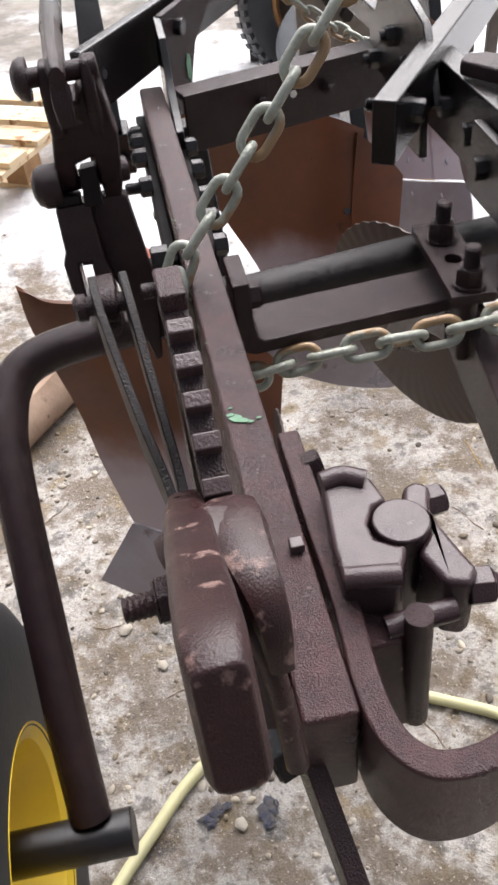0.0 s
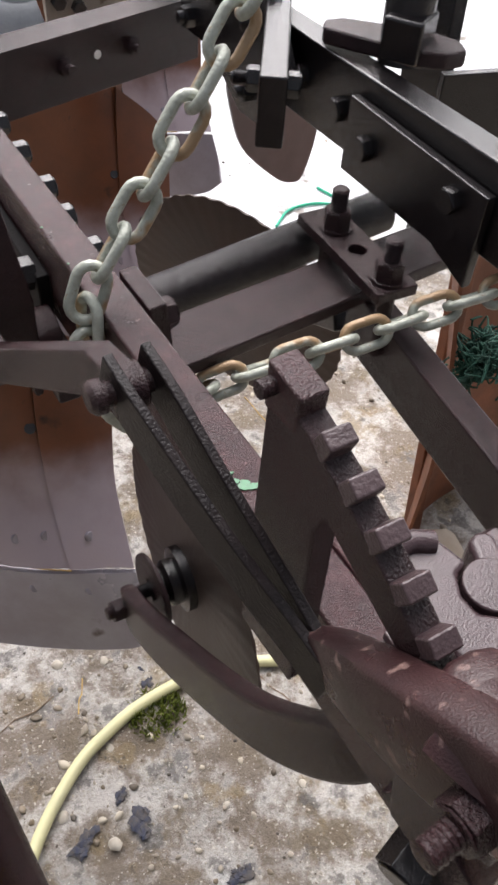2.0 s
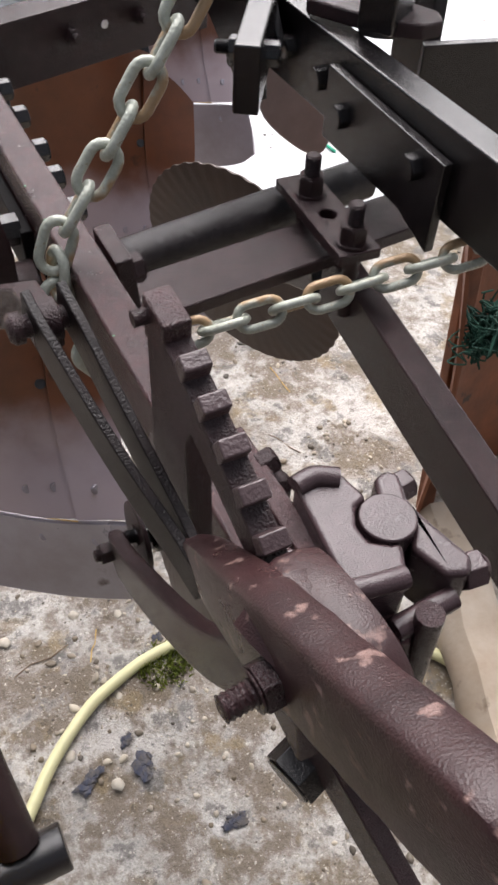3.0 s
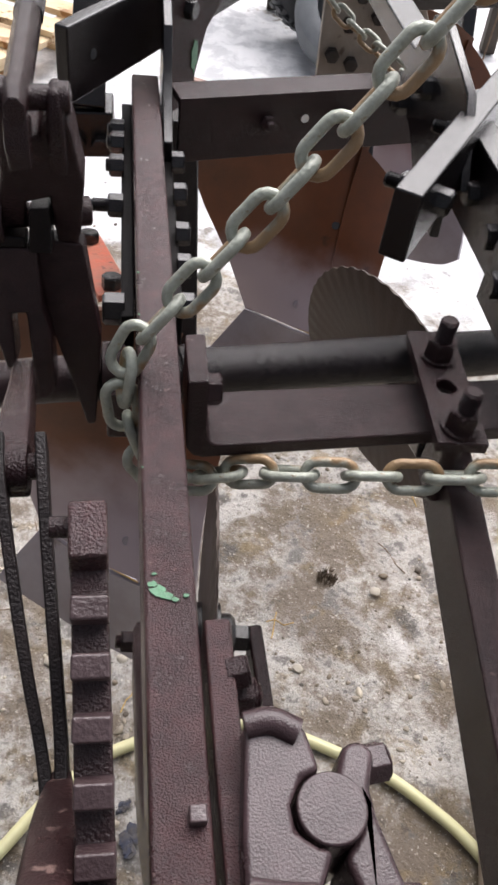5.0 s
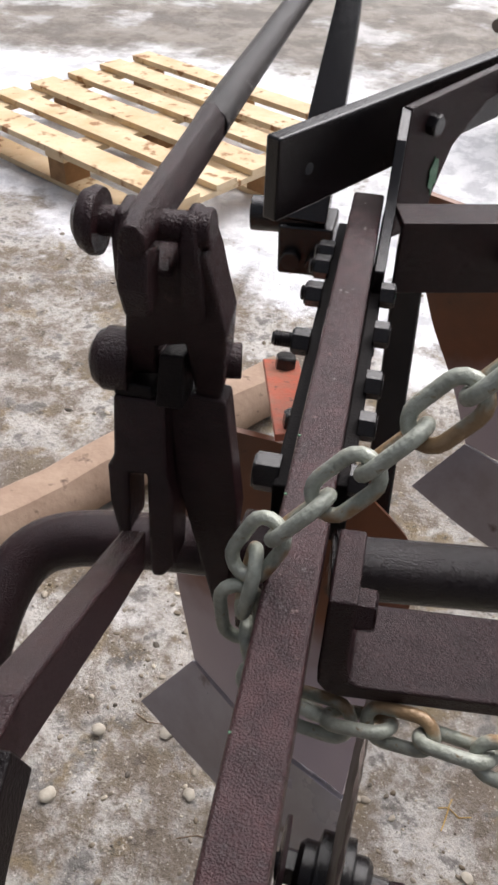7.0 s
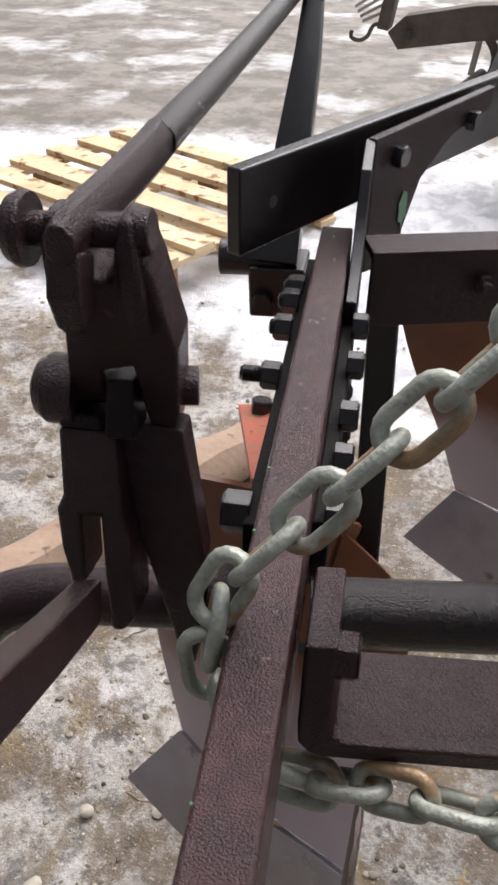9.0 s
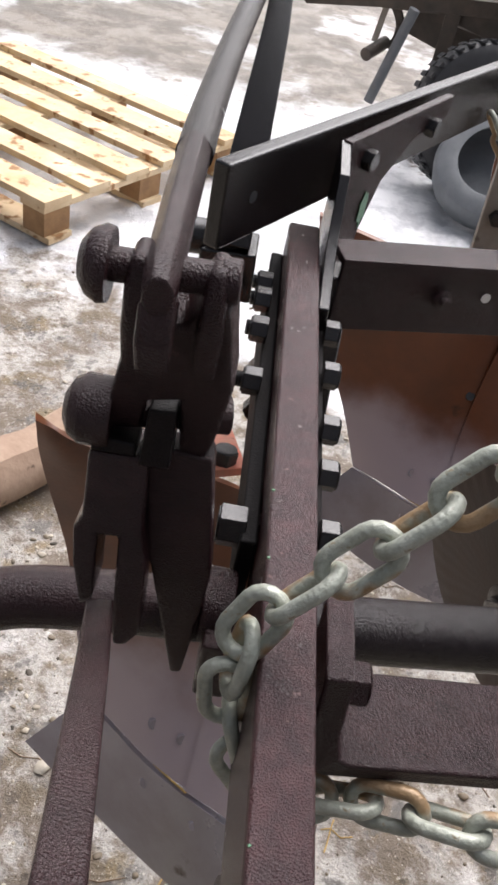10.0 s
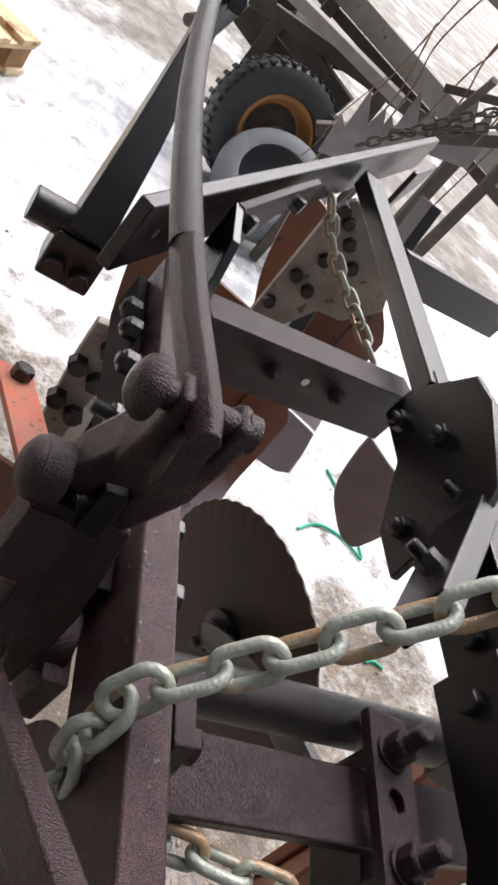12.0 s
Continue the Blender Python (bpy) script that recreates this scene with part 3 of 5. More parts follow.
# ---- toothed sector ----
SA = 0.0275  # its middle plane at the far end; it leans a little to the right nearer by
top = lambda b: 1.0745 - (0.288 - b) * 0.36 - max(0, 0.288 - b) ** 2 * 2.6
b_far, b_near = 0.303, 0.176
arc = [b_far - (b_far - b_near) * i / 24 for i in range(25)]
outl = [(b, top(b) - 0.0065) for b in arc]
inner = [(0.172, 0.975), (0.186, 0.975), (0.205, 1.020), (0.2265, 1.020), (0.268, 1.040), (0.272, 1.030), (0.270, 0.93), (0.306, 0.93)]
sector = part("toothed_sector", prism(outl + inner, (SA + 0.0083, 0, 0), V(-0.045, 1, 0), UP, 0.0105), PAINT, plough, "dark quadrant plate with a toothed top edge", bevel=0.001)
part("toe", prism([(0.3045, 1.0785), (0.2865, 1.0755), (0.2875, 1.060), (0.3045, 1.059)], (SA + 0.0079, 0, 0), V(-0.045, 1, 0), UP, 0.0112), BEAM_PAINT, sector, bevel=0.0012)
part("toe_lug", cyl((SA - 0.011, 0.300, 1.071), (SA - 0.004, 0.300, 1.071), 0.0032, 12), PAINT, sector, smooth=True)
for i in range(9):
    b = 0.2740 - 0.0140 * i
    if b < 0.178:
        continue
    t = V(0, 1, 0.36 + 5.2 * (0.288 - b)).normalized()
    n = V(0, -t.z, t.y)
    c = V(SA + (0.30 - b) * 0.045, b, top(b))
    bm = bmesh.new()
    prof = [(-0.0040, -0.0085), (0.0040, -0.0085), (0.0034, 0.0012), (-0.0034, 0.0012)]
    a_ = [bm.verts.new(c + t * x + n * y + V(-0.0053, 0, 0)) for x, y in prof]
    b_ = [bm.verts.new(v.co + V(0.0106, 0, 0)) for v in a_]
    bm.faces.new(a_)
    bm.faces.new(b_[::-1])
    for k in range(4):
        j = (k + 1) % 4
        bm.faces.new((a_[j], a_[k], b_[k], b_[j]))
    part("tooth", bm, TOOTH, sector, "worn brown ratchet tooth", bevel=0.0009)

# ---- lever ----
FLAKE = mat("flaking_black_paint", (0.0060, 0.0048, 0.0050), 0.34, 0.0, (0.013, 0.0088, 0.0088), 60, 0.40, 900, 0.0, (0.060, 0.046, 0.044), 0.38, spec=0.16)
lev = [V(0.0178, 0.256, 0.985), V(0.0184, 0.236, 0.999), V(0.0190, 0.208, 1.016), V(0.0194, 0.179, 1.036), V(0.0200, 0.156, 1.050), V(0.0208, 0.134, 1.064), V(0.0216, 0.112, 1.078), V(0.0222, 0.098, 1.086)]
lever_sec = [(-0.0080, -0.0160), (-0.0068, -0.0186), (-0.0040, -0.0198), (0.0044, -0.0198), (0.0072, -0.0186), (0.0084, -0.0158), (0.0086, 0.0160), (0.0074, 0.0184), (0.0046, 0.0196), (-0.0046, 0.0198), (-0.0068, 0.0188), (-0.0080, 0.0164)]
lever = part("lever", sweep(smooth_line(lev, 4), lever_sec, scales=[0.42, 0.50, 0.58, 0.66, 0.74, 0.81, 0.87, 0.92, 0.96, 0.99] + [1.0 + 0.012 * math.sin(1.9 * k) for k in range(14)] + [0.99, 0.97, 0.93, 0.86, 0.74]), LEVER_PAINT, plough, "heavy rust-worn flat hand lever", smooth=True, bevel=0.0012)
for da in (-0.0074, 0.0074):
    part("lever_strap", sweep(smooth_line([V(0.0168 + da * 0.20, 0.240, 0.985), V(0.0150 + da * 0.40, 0.262, 0.9905), V(0.0105 + da * 0.65, 0.288, 1.002), V(0.0055 + da * 0.85, 0.318, 1.017), V(0.0015 + da, 0.345, 1.031), V(-0.0003 + da, 0.3645, 1.0375)], 5), rect(0.0042, 0.021)), FLAKE, lever, "thin flat strap with flaking paint", bevel=0.0008)
part("strap_pin", lathe((-0.0185, 0.356, 1.034), (1, 0, 0), [(0, 0.0050), (0.002, 0.0068), (0.006, 0.0068), (0.0062, 0.0050), (0.026, 0.0050), (0.027, 0.0030)], 16), PAINT, lever, smooth=True)
part("strap_spacer", cyl((-0.0075, 0.356, 1.034), (0.0030, 0.356, 1.034), 0.0092, 20), PAINT, lever, smooth=True, bevel=0.001)
# pawl that drops into the teeth
pawl = part("pawl", sweep(smooth_line([V(0.0325, 0.2100, 1.0290), V(0.0325, 0.2065, 1.0325), V(0.0328, 0.1970, 1.0370), V(0.0340, 0.1850, 1.0410), V(0.0358, 0.1730, 1.0430), V(0.0380, 0.1620, 1.0400), V(0.0395, 0.1550, 1.0310), V(0.0400, 0.1510, 1.0190)], 5), [(-0.0115, -0.005), (0.0, -0.0075), (0.0100, -0.005), (0.0112, 0.0), (0.0090, 0.0050), (0.0040, 0.0070), (-0.0045, 0.0070), (-0.0105, 0.0050), (-0.0125, 0.0)], scales=[0.45, 0.66, 0.82, 0.92, 0.98] + [1.0] * 6 + [1.0 - 0.03 * i for i in range(14)] + [0.58 - 0.022 * i for i in range(11)]), LEVER_PAINT, lever, "rounded worn pawl with a hooked end", smooth=True)
part("pawl_bridge", sweep(smooth_line([V(0.0110, 0.186, 1.0350), V(0.0180, 0.188, 1.0410), V(0.0270, 0.190, 1.0420), V(0.0350, 0.189, 1.0390)], 4), [(-0.013, -0.004), (0.013, -0.004), (0.012, 0.002), (0.004, 0.0040), (-0.004, 0.0040), (-0.012, 0.002)]), LEVER_PAINT, pawl, smooth=True)
part("pawl_link", sweep(smooth_line([V(0.0320, 0.168, 1.030), V(0.0350, 0.160, 1.024), V(0.0380, 0.153, 1.010), V(0.0400, 0.146, 0.990), V(0.0410, 0.142, 0.972)], 5), circle(0.0042, 10)), LEVER_PAINT, pawl, "worn rod", smooth=True)
part("pivot_stud", lathe((0.0125, 0.1795, 1.0280), (-1, -0.08, 0.0), [(0, 0.0042)] + [(0.0010 * i, 0.0046 if i % 2 else 0.0040) for i in range(1, 20)] + [(0.0195, 0.0030)], 14), PAINT, lever, "threaded stud end", smooth=True)
bolt(lever, (0.0118, 0.1795, 1.0280), (-1, -0.08, 0.0), 0.0086, 0.0070, 0.0, PAINT, "pivot_nut")
# flat bar under the lever bracket
leg = part("trailing_bar", sweep([V(0.044, 0.215, 0.918), V(0.050, 0.185, 0.900), V(0.059, 0.138, 0.872), V(0.069, 0.08, 0.838), V(0.083, 0.0, 0.790)], rect(0.009, 0.024)), PAINT, plough, "flat steel bar under the lever bracket", bevel=0.001)
part("sector_foot", bar((0.040, 0.190, 0.936), (0.042, 0.216, 0.930), 0.012, 0.042), PAINT, plough, bevel=0.002)
bolt(leg, (0.0500, 0.1960, 0.8830), (-1, -0.3, -0.2), 0.0145, 0.016, 0.0, BLACK)

# ---- lift linkage on the near side of the beam ----
link = part("connecting_link", sweep([V(-0.003, 0.352, 1.032), V(-0.004, 0.375, 1.028), V(-0.016, 0.47, 0.961), V(-0.024, 0.528, 0.921)], rect(0.012, 0.020)), PAINT, plough, "flat connecting link", bevel=0.0015)
# clevis body with a slot
CUP = V(0, 0.2, 1).normalized()
clv = part("slotted_clevis", prism([(-0.0380, -0.0055), (-0.0132, -0.0045), (-0.0118, -0.0430), (-0.0080, -0.0570), (-0.0068, -0.0990), (-0.0120, -0.1065), (-0.0180, -0.1070), (-0.0200, -0.0820), (-0.0215, -0.0460), (-0.0304, -0.0468), (-0.0295, -0.0825), (-0.0350, -0.0870), (-0.0400, -0.0640), (-0.0412, -0.0450), (-0.0380, -0.0380)], V(0, 0.5555, 1.0), RIGHT, CUP, -0.027), PAINT, plough, "forged clevis with an open slot", bevel=0.0022)
part("slot_back", bar((-0.0300, 0.572, 0.950), (-0.0200, 0.572, 0.950), 0.004, 0.020), PAINT, clv)
part("worn_shoulder", prism([(-0.0375, -0.0050), (-0.0190, -0.0048), (-0.0190, 0.0015), (-0.0365, 0.0025)], V(0, 0.5550, 1.0), RIGHT, CUP, -0.018), FLAKE, clv, "shoulder with rubbed paint", bevel=0.0015)
part("tongue", prism([(-0.0158, 0.0190), (-0.0046, 0.0200), (-0.0046, -0.0065), (-0.0171, -0.0068)], V(0, 0.5535, 1.0), RIGHT, CUP, -0.020), FLAKE, clv, "rough tongue between the forks of the yoke", bevel=0.0012)
part("pivot_lug", cyl((-0.0440, 0.567, 1.0060), (-0.0300, 0.567, 1.0060), 0.0150, 26), PAINT, clv, smooth=True, bevel=0.0012)
# upper yoke between the two pins
YUP = V(0, -0.30, 1).normalized()
yoke = part("yoke", prism([(-0.0262, -0.0020), (-0.0268, -0.0180), (-0.0250, -0.0215), (-0.0318, -0.0640), (-0.0325, -0.0800), (-0.0190, -0.0835), (-0.0170, -0.0630), (-0.0042, -0.0585), (-0.0035, -0.0780), (-0.0017, -0.1040), (0.0011, -0.1125), (0.0070, -0.1075), (0.0115, -0.0850), (0.0150, -0.0480), (0.0128, -0.0320), (0.0110, -0.0150), (0.0085, -0.0030), (-0.0015, -0.0060), (-0.0060, -0.0160), (-0.0125, -0.0160), (-0.0165, -0.0050)], V(0, 0.5400, 1.0815), RIGHT, YUP, -0.022), PAINT, plough, "forged yoke with two ears", bevel=0.0025)
for a0 in (-0.0225, 0.0030):
    part("ear", sweep([V(a0, 0.558, 1.046), V(a0, 0.552, 1.066), V(a0, 0.5495, 1.083), V(a0, 0.549, 1.092)], rect(0.0092, 0.023), up=(0, -1, 0), scales=[1.0, 1.05, 0.95, 0.6]), PAINT, yoke, bevel=0.003)
part("pin", cyl((-0.035, 0.549, 1.083), (0.0095, 0.549, 1.085), 0.0060, 16), PAINT, yoke, smooth=True)
part("pin_end", cyl((0.0038, 0.549, 1.0848), (0.0105, 0.549, 1.0852), 0.0078, 16), PAINT, yoke, smooth=True, bevel=0.001)
part("pin_head", lathe((-0.0325, 0.548, 1.083), (-1, 0, 0), [(0, 0.0126), (0.003, 0.0132), (0.007, 0.0112), (0.010, 0.007), (0.0112, 0.0005)], 22), PAINT, yoke, "domed pin head", smooth=True)
part("pin", cyl((-0.042, 0.567, 1.006), (0.014, 0.58, 1.005), 0.0068, 16), PAINT, yoke, smooth=True)
part("pin_head", lathe((-0.0405, 0.567, 1.006), (-1, 0, 0), [(0, 0.0142), (0.003, 0.0145), (0.007, 0.0122), (0.0098, 0.007), (0.0108, 0.0005)], 22), PAINT, yoke, "domed pin head", smooth=True)
part("pin_nut", cyl((0.0065, 0.579, 1.005), (0.0165, 0.581, 1.005), 0.0085, 18), PAINT, yoke, smooth=True, bevel=0.001)
part("cotter_pin", sweep([V(0.0065, 0.578, 1.018), V(0.0068, 0.578, 0.991)], circle(0.0022, 8)), PAINT, yoke, smooth=True)
# long plate hanging beside the clevis
part("hanging_plate", prism([(-0.0160, -0.0060), (0.0125, -0.0080), (0.0215, -0.0740), (0.0205, -0.0950), (0.0165, -0.1440), (0.0110, -0.1450), (0.0010, -0.1050), (-0.0105, -0.0600)], V(0, 0.5660, 1.0), RIGHT, V(0, 0.1, 1).normalized(), -0.016), PAINT, plough, "tapered hanging plate", bevel=0.0018)
part("tube_collar", cyl((0.0205, 0.577, 0.884), (0.037, 0.577, 0.884), 0.0200, 24), PAINT, plough, smooth=True, bevel=0.0015)
part("tube_collar_block", bar((0.024, 0.562, 0.868), (0.0405, 0.562, 0.868), 0.030, 0.042), PAINT, plough, bevel=0.002)
# lift rod: an eight-sided forged end between the ears, then a round rod
rod_pts = [V(-0.0140, 0.5260, 1.0870), V(-0.0145, 0.5350, 1.0876), V(-0.0152, 0.5500, 1.0865), V(-0.0178, 0.6000, 1.0817), V(-0.0198, 0.6500, 1.0790), V(-0.0204, 0.6680, 1.0787), V(-0.0215, 0.7200, 1.0774), V(-0.0221, 0.8000, 1.0756), V(-0.0212, 0.9000, 1.0759), V(-0.0174, 1.0200, 1.0800), V(-0.0107, 1.1400, 1.0870)]
oct_ = [(0.0088 * math.cos(t), 0.0088 * math.sin(t)) for t in [math.pi / 8 + math.pi / 4 * k for k in range(8)]]
rod = part("lift_rod", sweep(smooth_line(rod_pts[5:], 6), circle(0.0088, 16)), TUBE, plough, "long black lift rod", smooth=True)
part("forged_end", sweep(rod_pts[:6], [(x * 0.84, y * 1.22) for x, y in oct_], scales=[0.72, 0.86, 0.92, 1.0, 1.04, 1.06]), PAINT, rod, "eight-sided forged rod end", bevel=0.0012)
part("end_tongue", sweep([V(-0.0142, 0.536, 1.082), V(-0.014, 0.531, 1.07), V(-0.0138, 0.534, 1.058)], rect(0.0120, 0.016), up=(0, -1, 0), scales=[1, 1, 0.9]), PAINT, rod, bevel=0.002)
part("rod_eye", cyl((-0.018, 1.155, 1.085), (0.006, 1.155, 1.085), 0.0125, 18), BLACK, rod, smooth=True)
bolt(rod, (0.008, 1.155, 1.085), (1, 0, 0), 0.010, 0.014, 0.0, BLACK)
# post and stub
post = part("upright_post", sweep([V(-0.006, 0.99, 0.876), V(-0.002, 1.05, 0.961), V(0.001, 1.115, 1.031), V(0, 1.162, 1.085)], rect(0.030, 0.030), up=(0, -1, 0), scales=[1.3, 1.05, 0.8, 0.58]), BLACK, plough, "tapered black upright", bevel=0.0015)
part("stub", cyl((-0.06, 0.995, 0.879), (0.002, 0.998, 0.881), 0.0165, 24), BLACK, post, "round black stub end", smooth=True, bevel=0.0015)
part("stub_block", bar((-0.03, 1, 0.854), (0.022, 1, 0.856), 0.05, 0.05), BLACK, post, bevel=0.003)
bolt(post, (-0.016, 0.975, 0.848), (0, -1, 0), 0.010, 0.008, 0.0, BLACK)
bolt(post, (0.008, 0.975, 0.848), (0, -1, 0), 0.010, 0.012, 0.0, BLACK)
# red stay plate
redp = part("stay_plate", prism([(-0.020, 0.016), (0.014, 0.016), (0.020, -0.125), (-0.012, -0.135)], (-0.002, 0.884, 0.778), V(1, 0.1, 0.05), V(-0.19, 0.97, -0.22), 0.007), mat("worn_red_paint", (0.60, 0.105, 0.045), 0.5, 0.0, (0.36, 0.17, 0.11), 45, 0.2, 300, 0.0, (0.10, 0.05, 0.04), 0.5), plough, "worn orange-red stay plate with bolts", bevel=0.001)
for p in (V(-0.002, 0.884, 0.786), V(0.023, 0.772, 0.812)):
    bolt(redp, p, (0.05, 0.2, 1), 0.010, 0.010, 0.0, BLACK)

# ---- crank axle and land wheel ----
crank_pts = [V(0.022, 0.577, 0.878), V(-0.03, 0.577, 0.872), V(-0.080, 0.574, 0.864), V(-0.106, 0.561, 0.852), V(-0.117, 0.53, 0.828), V(-0.118, 0.49, 0.790), V(-0.114, 0.42, 0.715), V(-0.110, 0.36, 0.655), V(-0.106, 0.312, 0.598)]
crank = part("crank_axle", sweep(smooth_line(crank_pts, 6), circle(0.0165, 20), up=(0.3, 0.2, 1)), PAINT, plough, "black bent crank axle", smooth=True)
part("axle_stub", cyl((-0.235, 0.302, 0.582), (-0.074, 0.302, 0.582), 0.0185, 24), BLACK, crank, smooth=True, bevel=0.0015)
WH = V(-0.195, 0.302, 0.565)
tyre = part("land_wheel", lathe(WH - V(0.045, 0, 0), (1, 0, 0), [(0.0, 0.105), (0.0, 0.15), (0.005, 0.19), (0.018, 0.215), (0.045, 0.222), (0.072, 0.215), (0.087, 0.19), (0.092, 0.15), (0.090, 0.105), (0.08, 0.098), (0.01, 0.098)], 56), RUBBER_AND_HOLES, plough, "black rubber tyre on a yellow rim", smooth=True)
part("rim", lathe(WH - V(0.042, 0, 0), (1, 0, 0), [(0.012, 0.02), (0.02, 0.03), (0.03, 0.07), (0.06, 0.088), (0.082, 0.095), (0.088, 0.108), (0.078, 0.109), (0.01, 0.107), (0.0, 0.105), (0.002, 0.08)], 56), YELLOW, tyre, "bright yellow wheel rim", smooth=True)

# ---- plough bodies: mouldboard, shin, share, rivets ----


def surface(grid, nu, nv, thick):
    """A curved sheet through a grid of points, thickened."""
    rows = [smooth_line(r, nu) for r in grid]
    cols = [smooth_line([r[i] for r in rows], nv) for i in range(len(rows[0]))]
    bm = bmesh.new()
    vs = [[bm.verts.new(p) for p in c] for c in cols]
    for a, b in zip(vs, vs[1:]):
        for i in range(len(a) - 1):
            bm.faces.new((a[i], b[i], b[i + 1], a[i + 1]))
    bmesh.ops.recalc_face_normals(bm, faces=bm.faces)
    bmesh.ops.solidify(bm, geom=bm.faces[:], thickness=thick)
    return bm


def plough_body(o, flare, e=0.0):
    """One plough body, its share's rivets near o + (0.04, 0.74, 0.45); flare: how far its wing reaches at four heights."""
    P = lambda a, b, z: V(o[0] + a, o[1] + b, o[2] + z)
    mb = part("mouldboard", surface([
        [P(-0.062, 0.800, 0.425), P(-0.02, 0.762, 0.432), P(0.02, 0.728, 0.436), P(0.064, 0.702, 0.438)],
        [P(flare[0], 0.822, 0.52), P(-0.02, 0.797, 0.525), P(0.025, 0.776, 0.525), P(0.068, 0.760, 0.52)],
        [P(flare[1], 0.832, 0.62), P(-0.035, 0.812, 0.62), P(0.03, 0.800, 0.62), P(0.075, 0.793, 0.61)],
        [P(flare[2], 0.812, 0.745), P(-0.060, 0.812, 0.715), P(0.03, 0.815, 0.70), P(0.088, 0.822, 0.68)],
        [P(flare[3], 0.775, 0.835), P(-0.090, 0.800, 0.795), P(0.02, 0.818, 0.765), P(0.10, 0.838, 0.72)]], 6, 6, 0.007), MOULD, plough, "rust-brown curved mouldboard, scoured grey low down with sky sheen in the colour", smooth=True)
    part("shin", surface([
        [P(0.058, 0.703, 0.438), P(0.10, 0.682, 0.44), P(0.125 + e, 0.668, 0.44)],
        [P(0.062, 0.758, 0.52), P(0.105, 0.744, 0.52), P(0.135 + e, 0.735, 0.52)],
        [P(0.068, 0.790, 0.61), P(0.115, 0.783, 0.60), P(0.150 + e, 0.776, 0.585)],
        [P(0.086, 0.828, 0.72), P(0.135, 0.82, 0.675), P(0.162 + e, 0.81, 0.64)]], 6, 6, 0.008), MOULD, plough, "dark rusted shin piece", smooth=True)
    sh = part("share", surface([
        [P(-0.130, 0.790, 0.325), P(-0.05, 0.742, 0.305), P(0.03, 0.690, 0.300), P(0.10, 0.640, 0.318), P(0.128, 0.618, 0.345)],
        [P(-0.095, 0.795, 0.375), P(-0.03, 0.748, 0.368), P(0.03, 0.705, 0.368), P(0.10, 0.660, 0.378), P(0.13, 0.640, 0.39)],
        [P(-0.063, 0.798, 0.421), P(-0.02, 0.760, 0.428), P(0.03, 0.720, 0.433), P(0.10, 0.680, 0.436), P(0.126, 0.666, 0.436)]], 6, 6, 0.009), STEEL, plough, "blued steel ploughshare", smooth=True)
    for a, b, z, w, k in ((0.010, 0.752, 0.470, mb, 0.0055), (0.042, 0.737, 0.474, mb, 0.0045), (0.086, 0.712, 0.474, mb, 0.0055), (0.012, 0.722, 0.405, sh, 0.0062), (0.07, 0.683, 0.408, sh, 0.0036)):
        part("rivet", lathe(P(a, b, z) + V(0.25, -0.85, 0.45).normalized() * k, (0.25, -0.85, 0.45), [(-0.002, 0.0066), (0.0006, 0.0066), (0.0016, 0.0058), (0.0016, 0.0001)], 14), STEEL, w, smooth=True)
    # small black disc in place of a recess: the hole's shade as colour
    part("bolt_hole_shade", cyl(P(0.060, 0.7885, 0.60), P(0.060, 0.7830, 0.604), 0.0065, 14), RUBBER_AND_HOLES, mb)
    part("straw_seam", sweep(smooth_line([P(-0.055, 0.787, 0.430), P(-0.02, 0.757, 0.434), P(0.02, 0.722, 0.438), P(0.056, 0.696, 0.441)], 4), circle(0.0011, 6)), STRAW, sh, "straw caught in the seam")
    part("straw_seam", sweep(smooth_line([P(0.058, 0.699, 0.444), P(0.061, 0.728, 0.48), P(0.062, 0.751, 0.515)], 4), circle(0.0011, 6)), STRAW, mb, "straw caught in the seam")
    # stem from the frame down to the body
    part("stem", sweep(smooth_line([P(0.10, 0.98, 0.90), P(0.105, 0.95, 0.78), P(0.11, 0.88, 0.62), P(0.115, 0.76, 0.45)], 5), rect(0.028, 0.075), up=(0, 1, 0)), BLACK, plough, "black forged body stem", bevel=0.003)
    return mb


STEP = V(0.312, 0.475, 0)
BODY = V(-0.005, 0.012, -0.022)
for k in range(3):
    plough_body(BODY + STEP * k, (-0.105, -0.155, -0.195, -0.215) if k else (-0.086, -0.100, -0.120, -0.120))

# ---- disc coulters ----


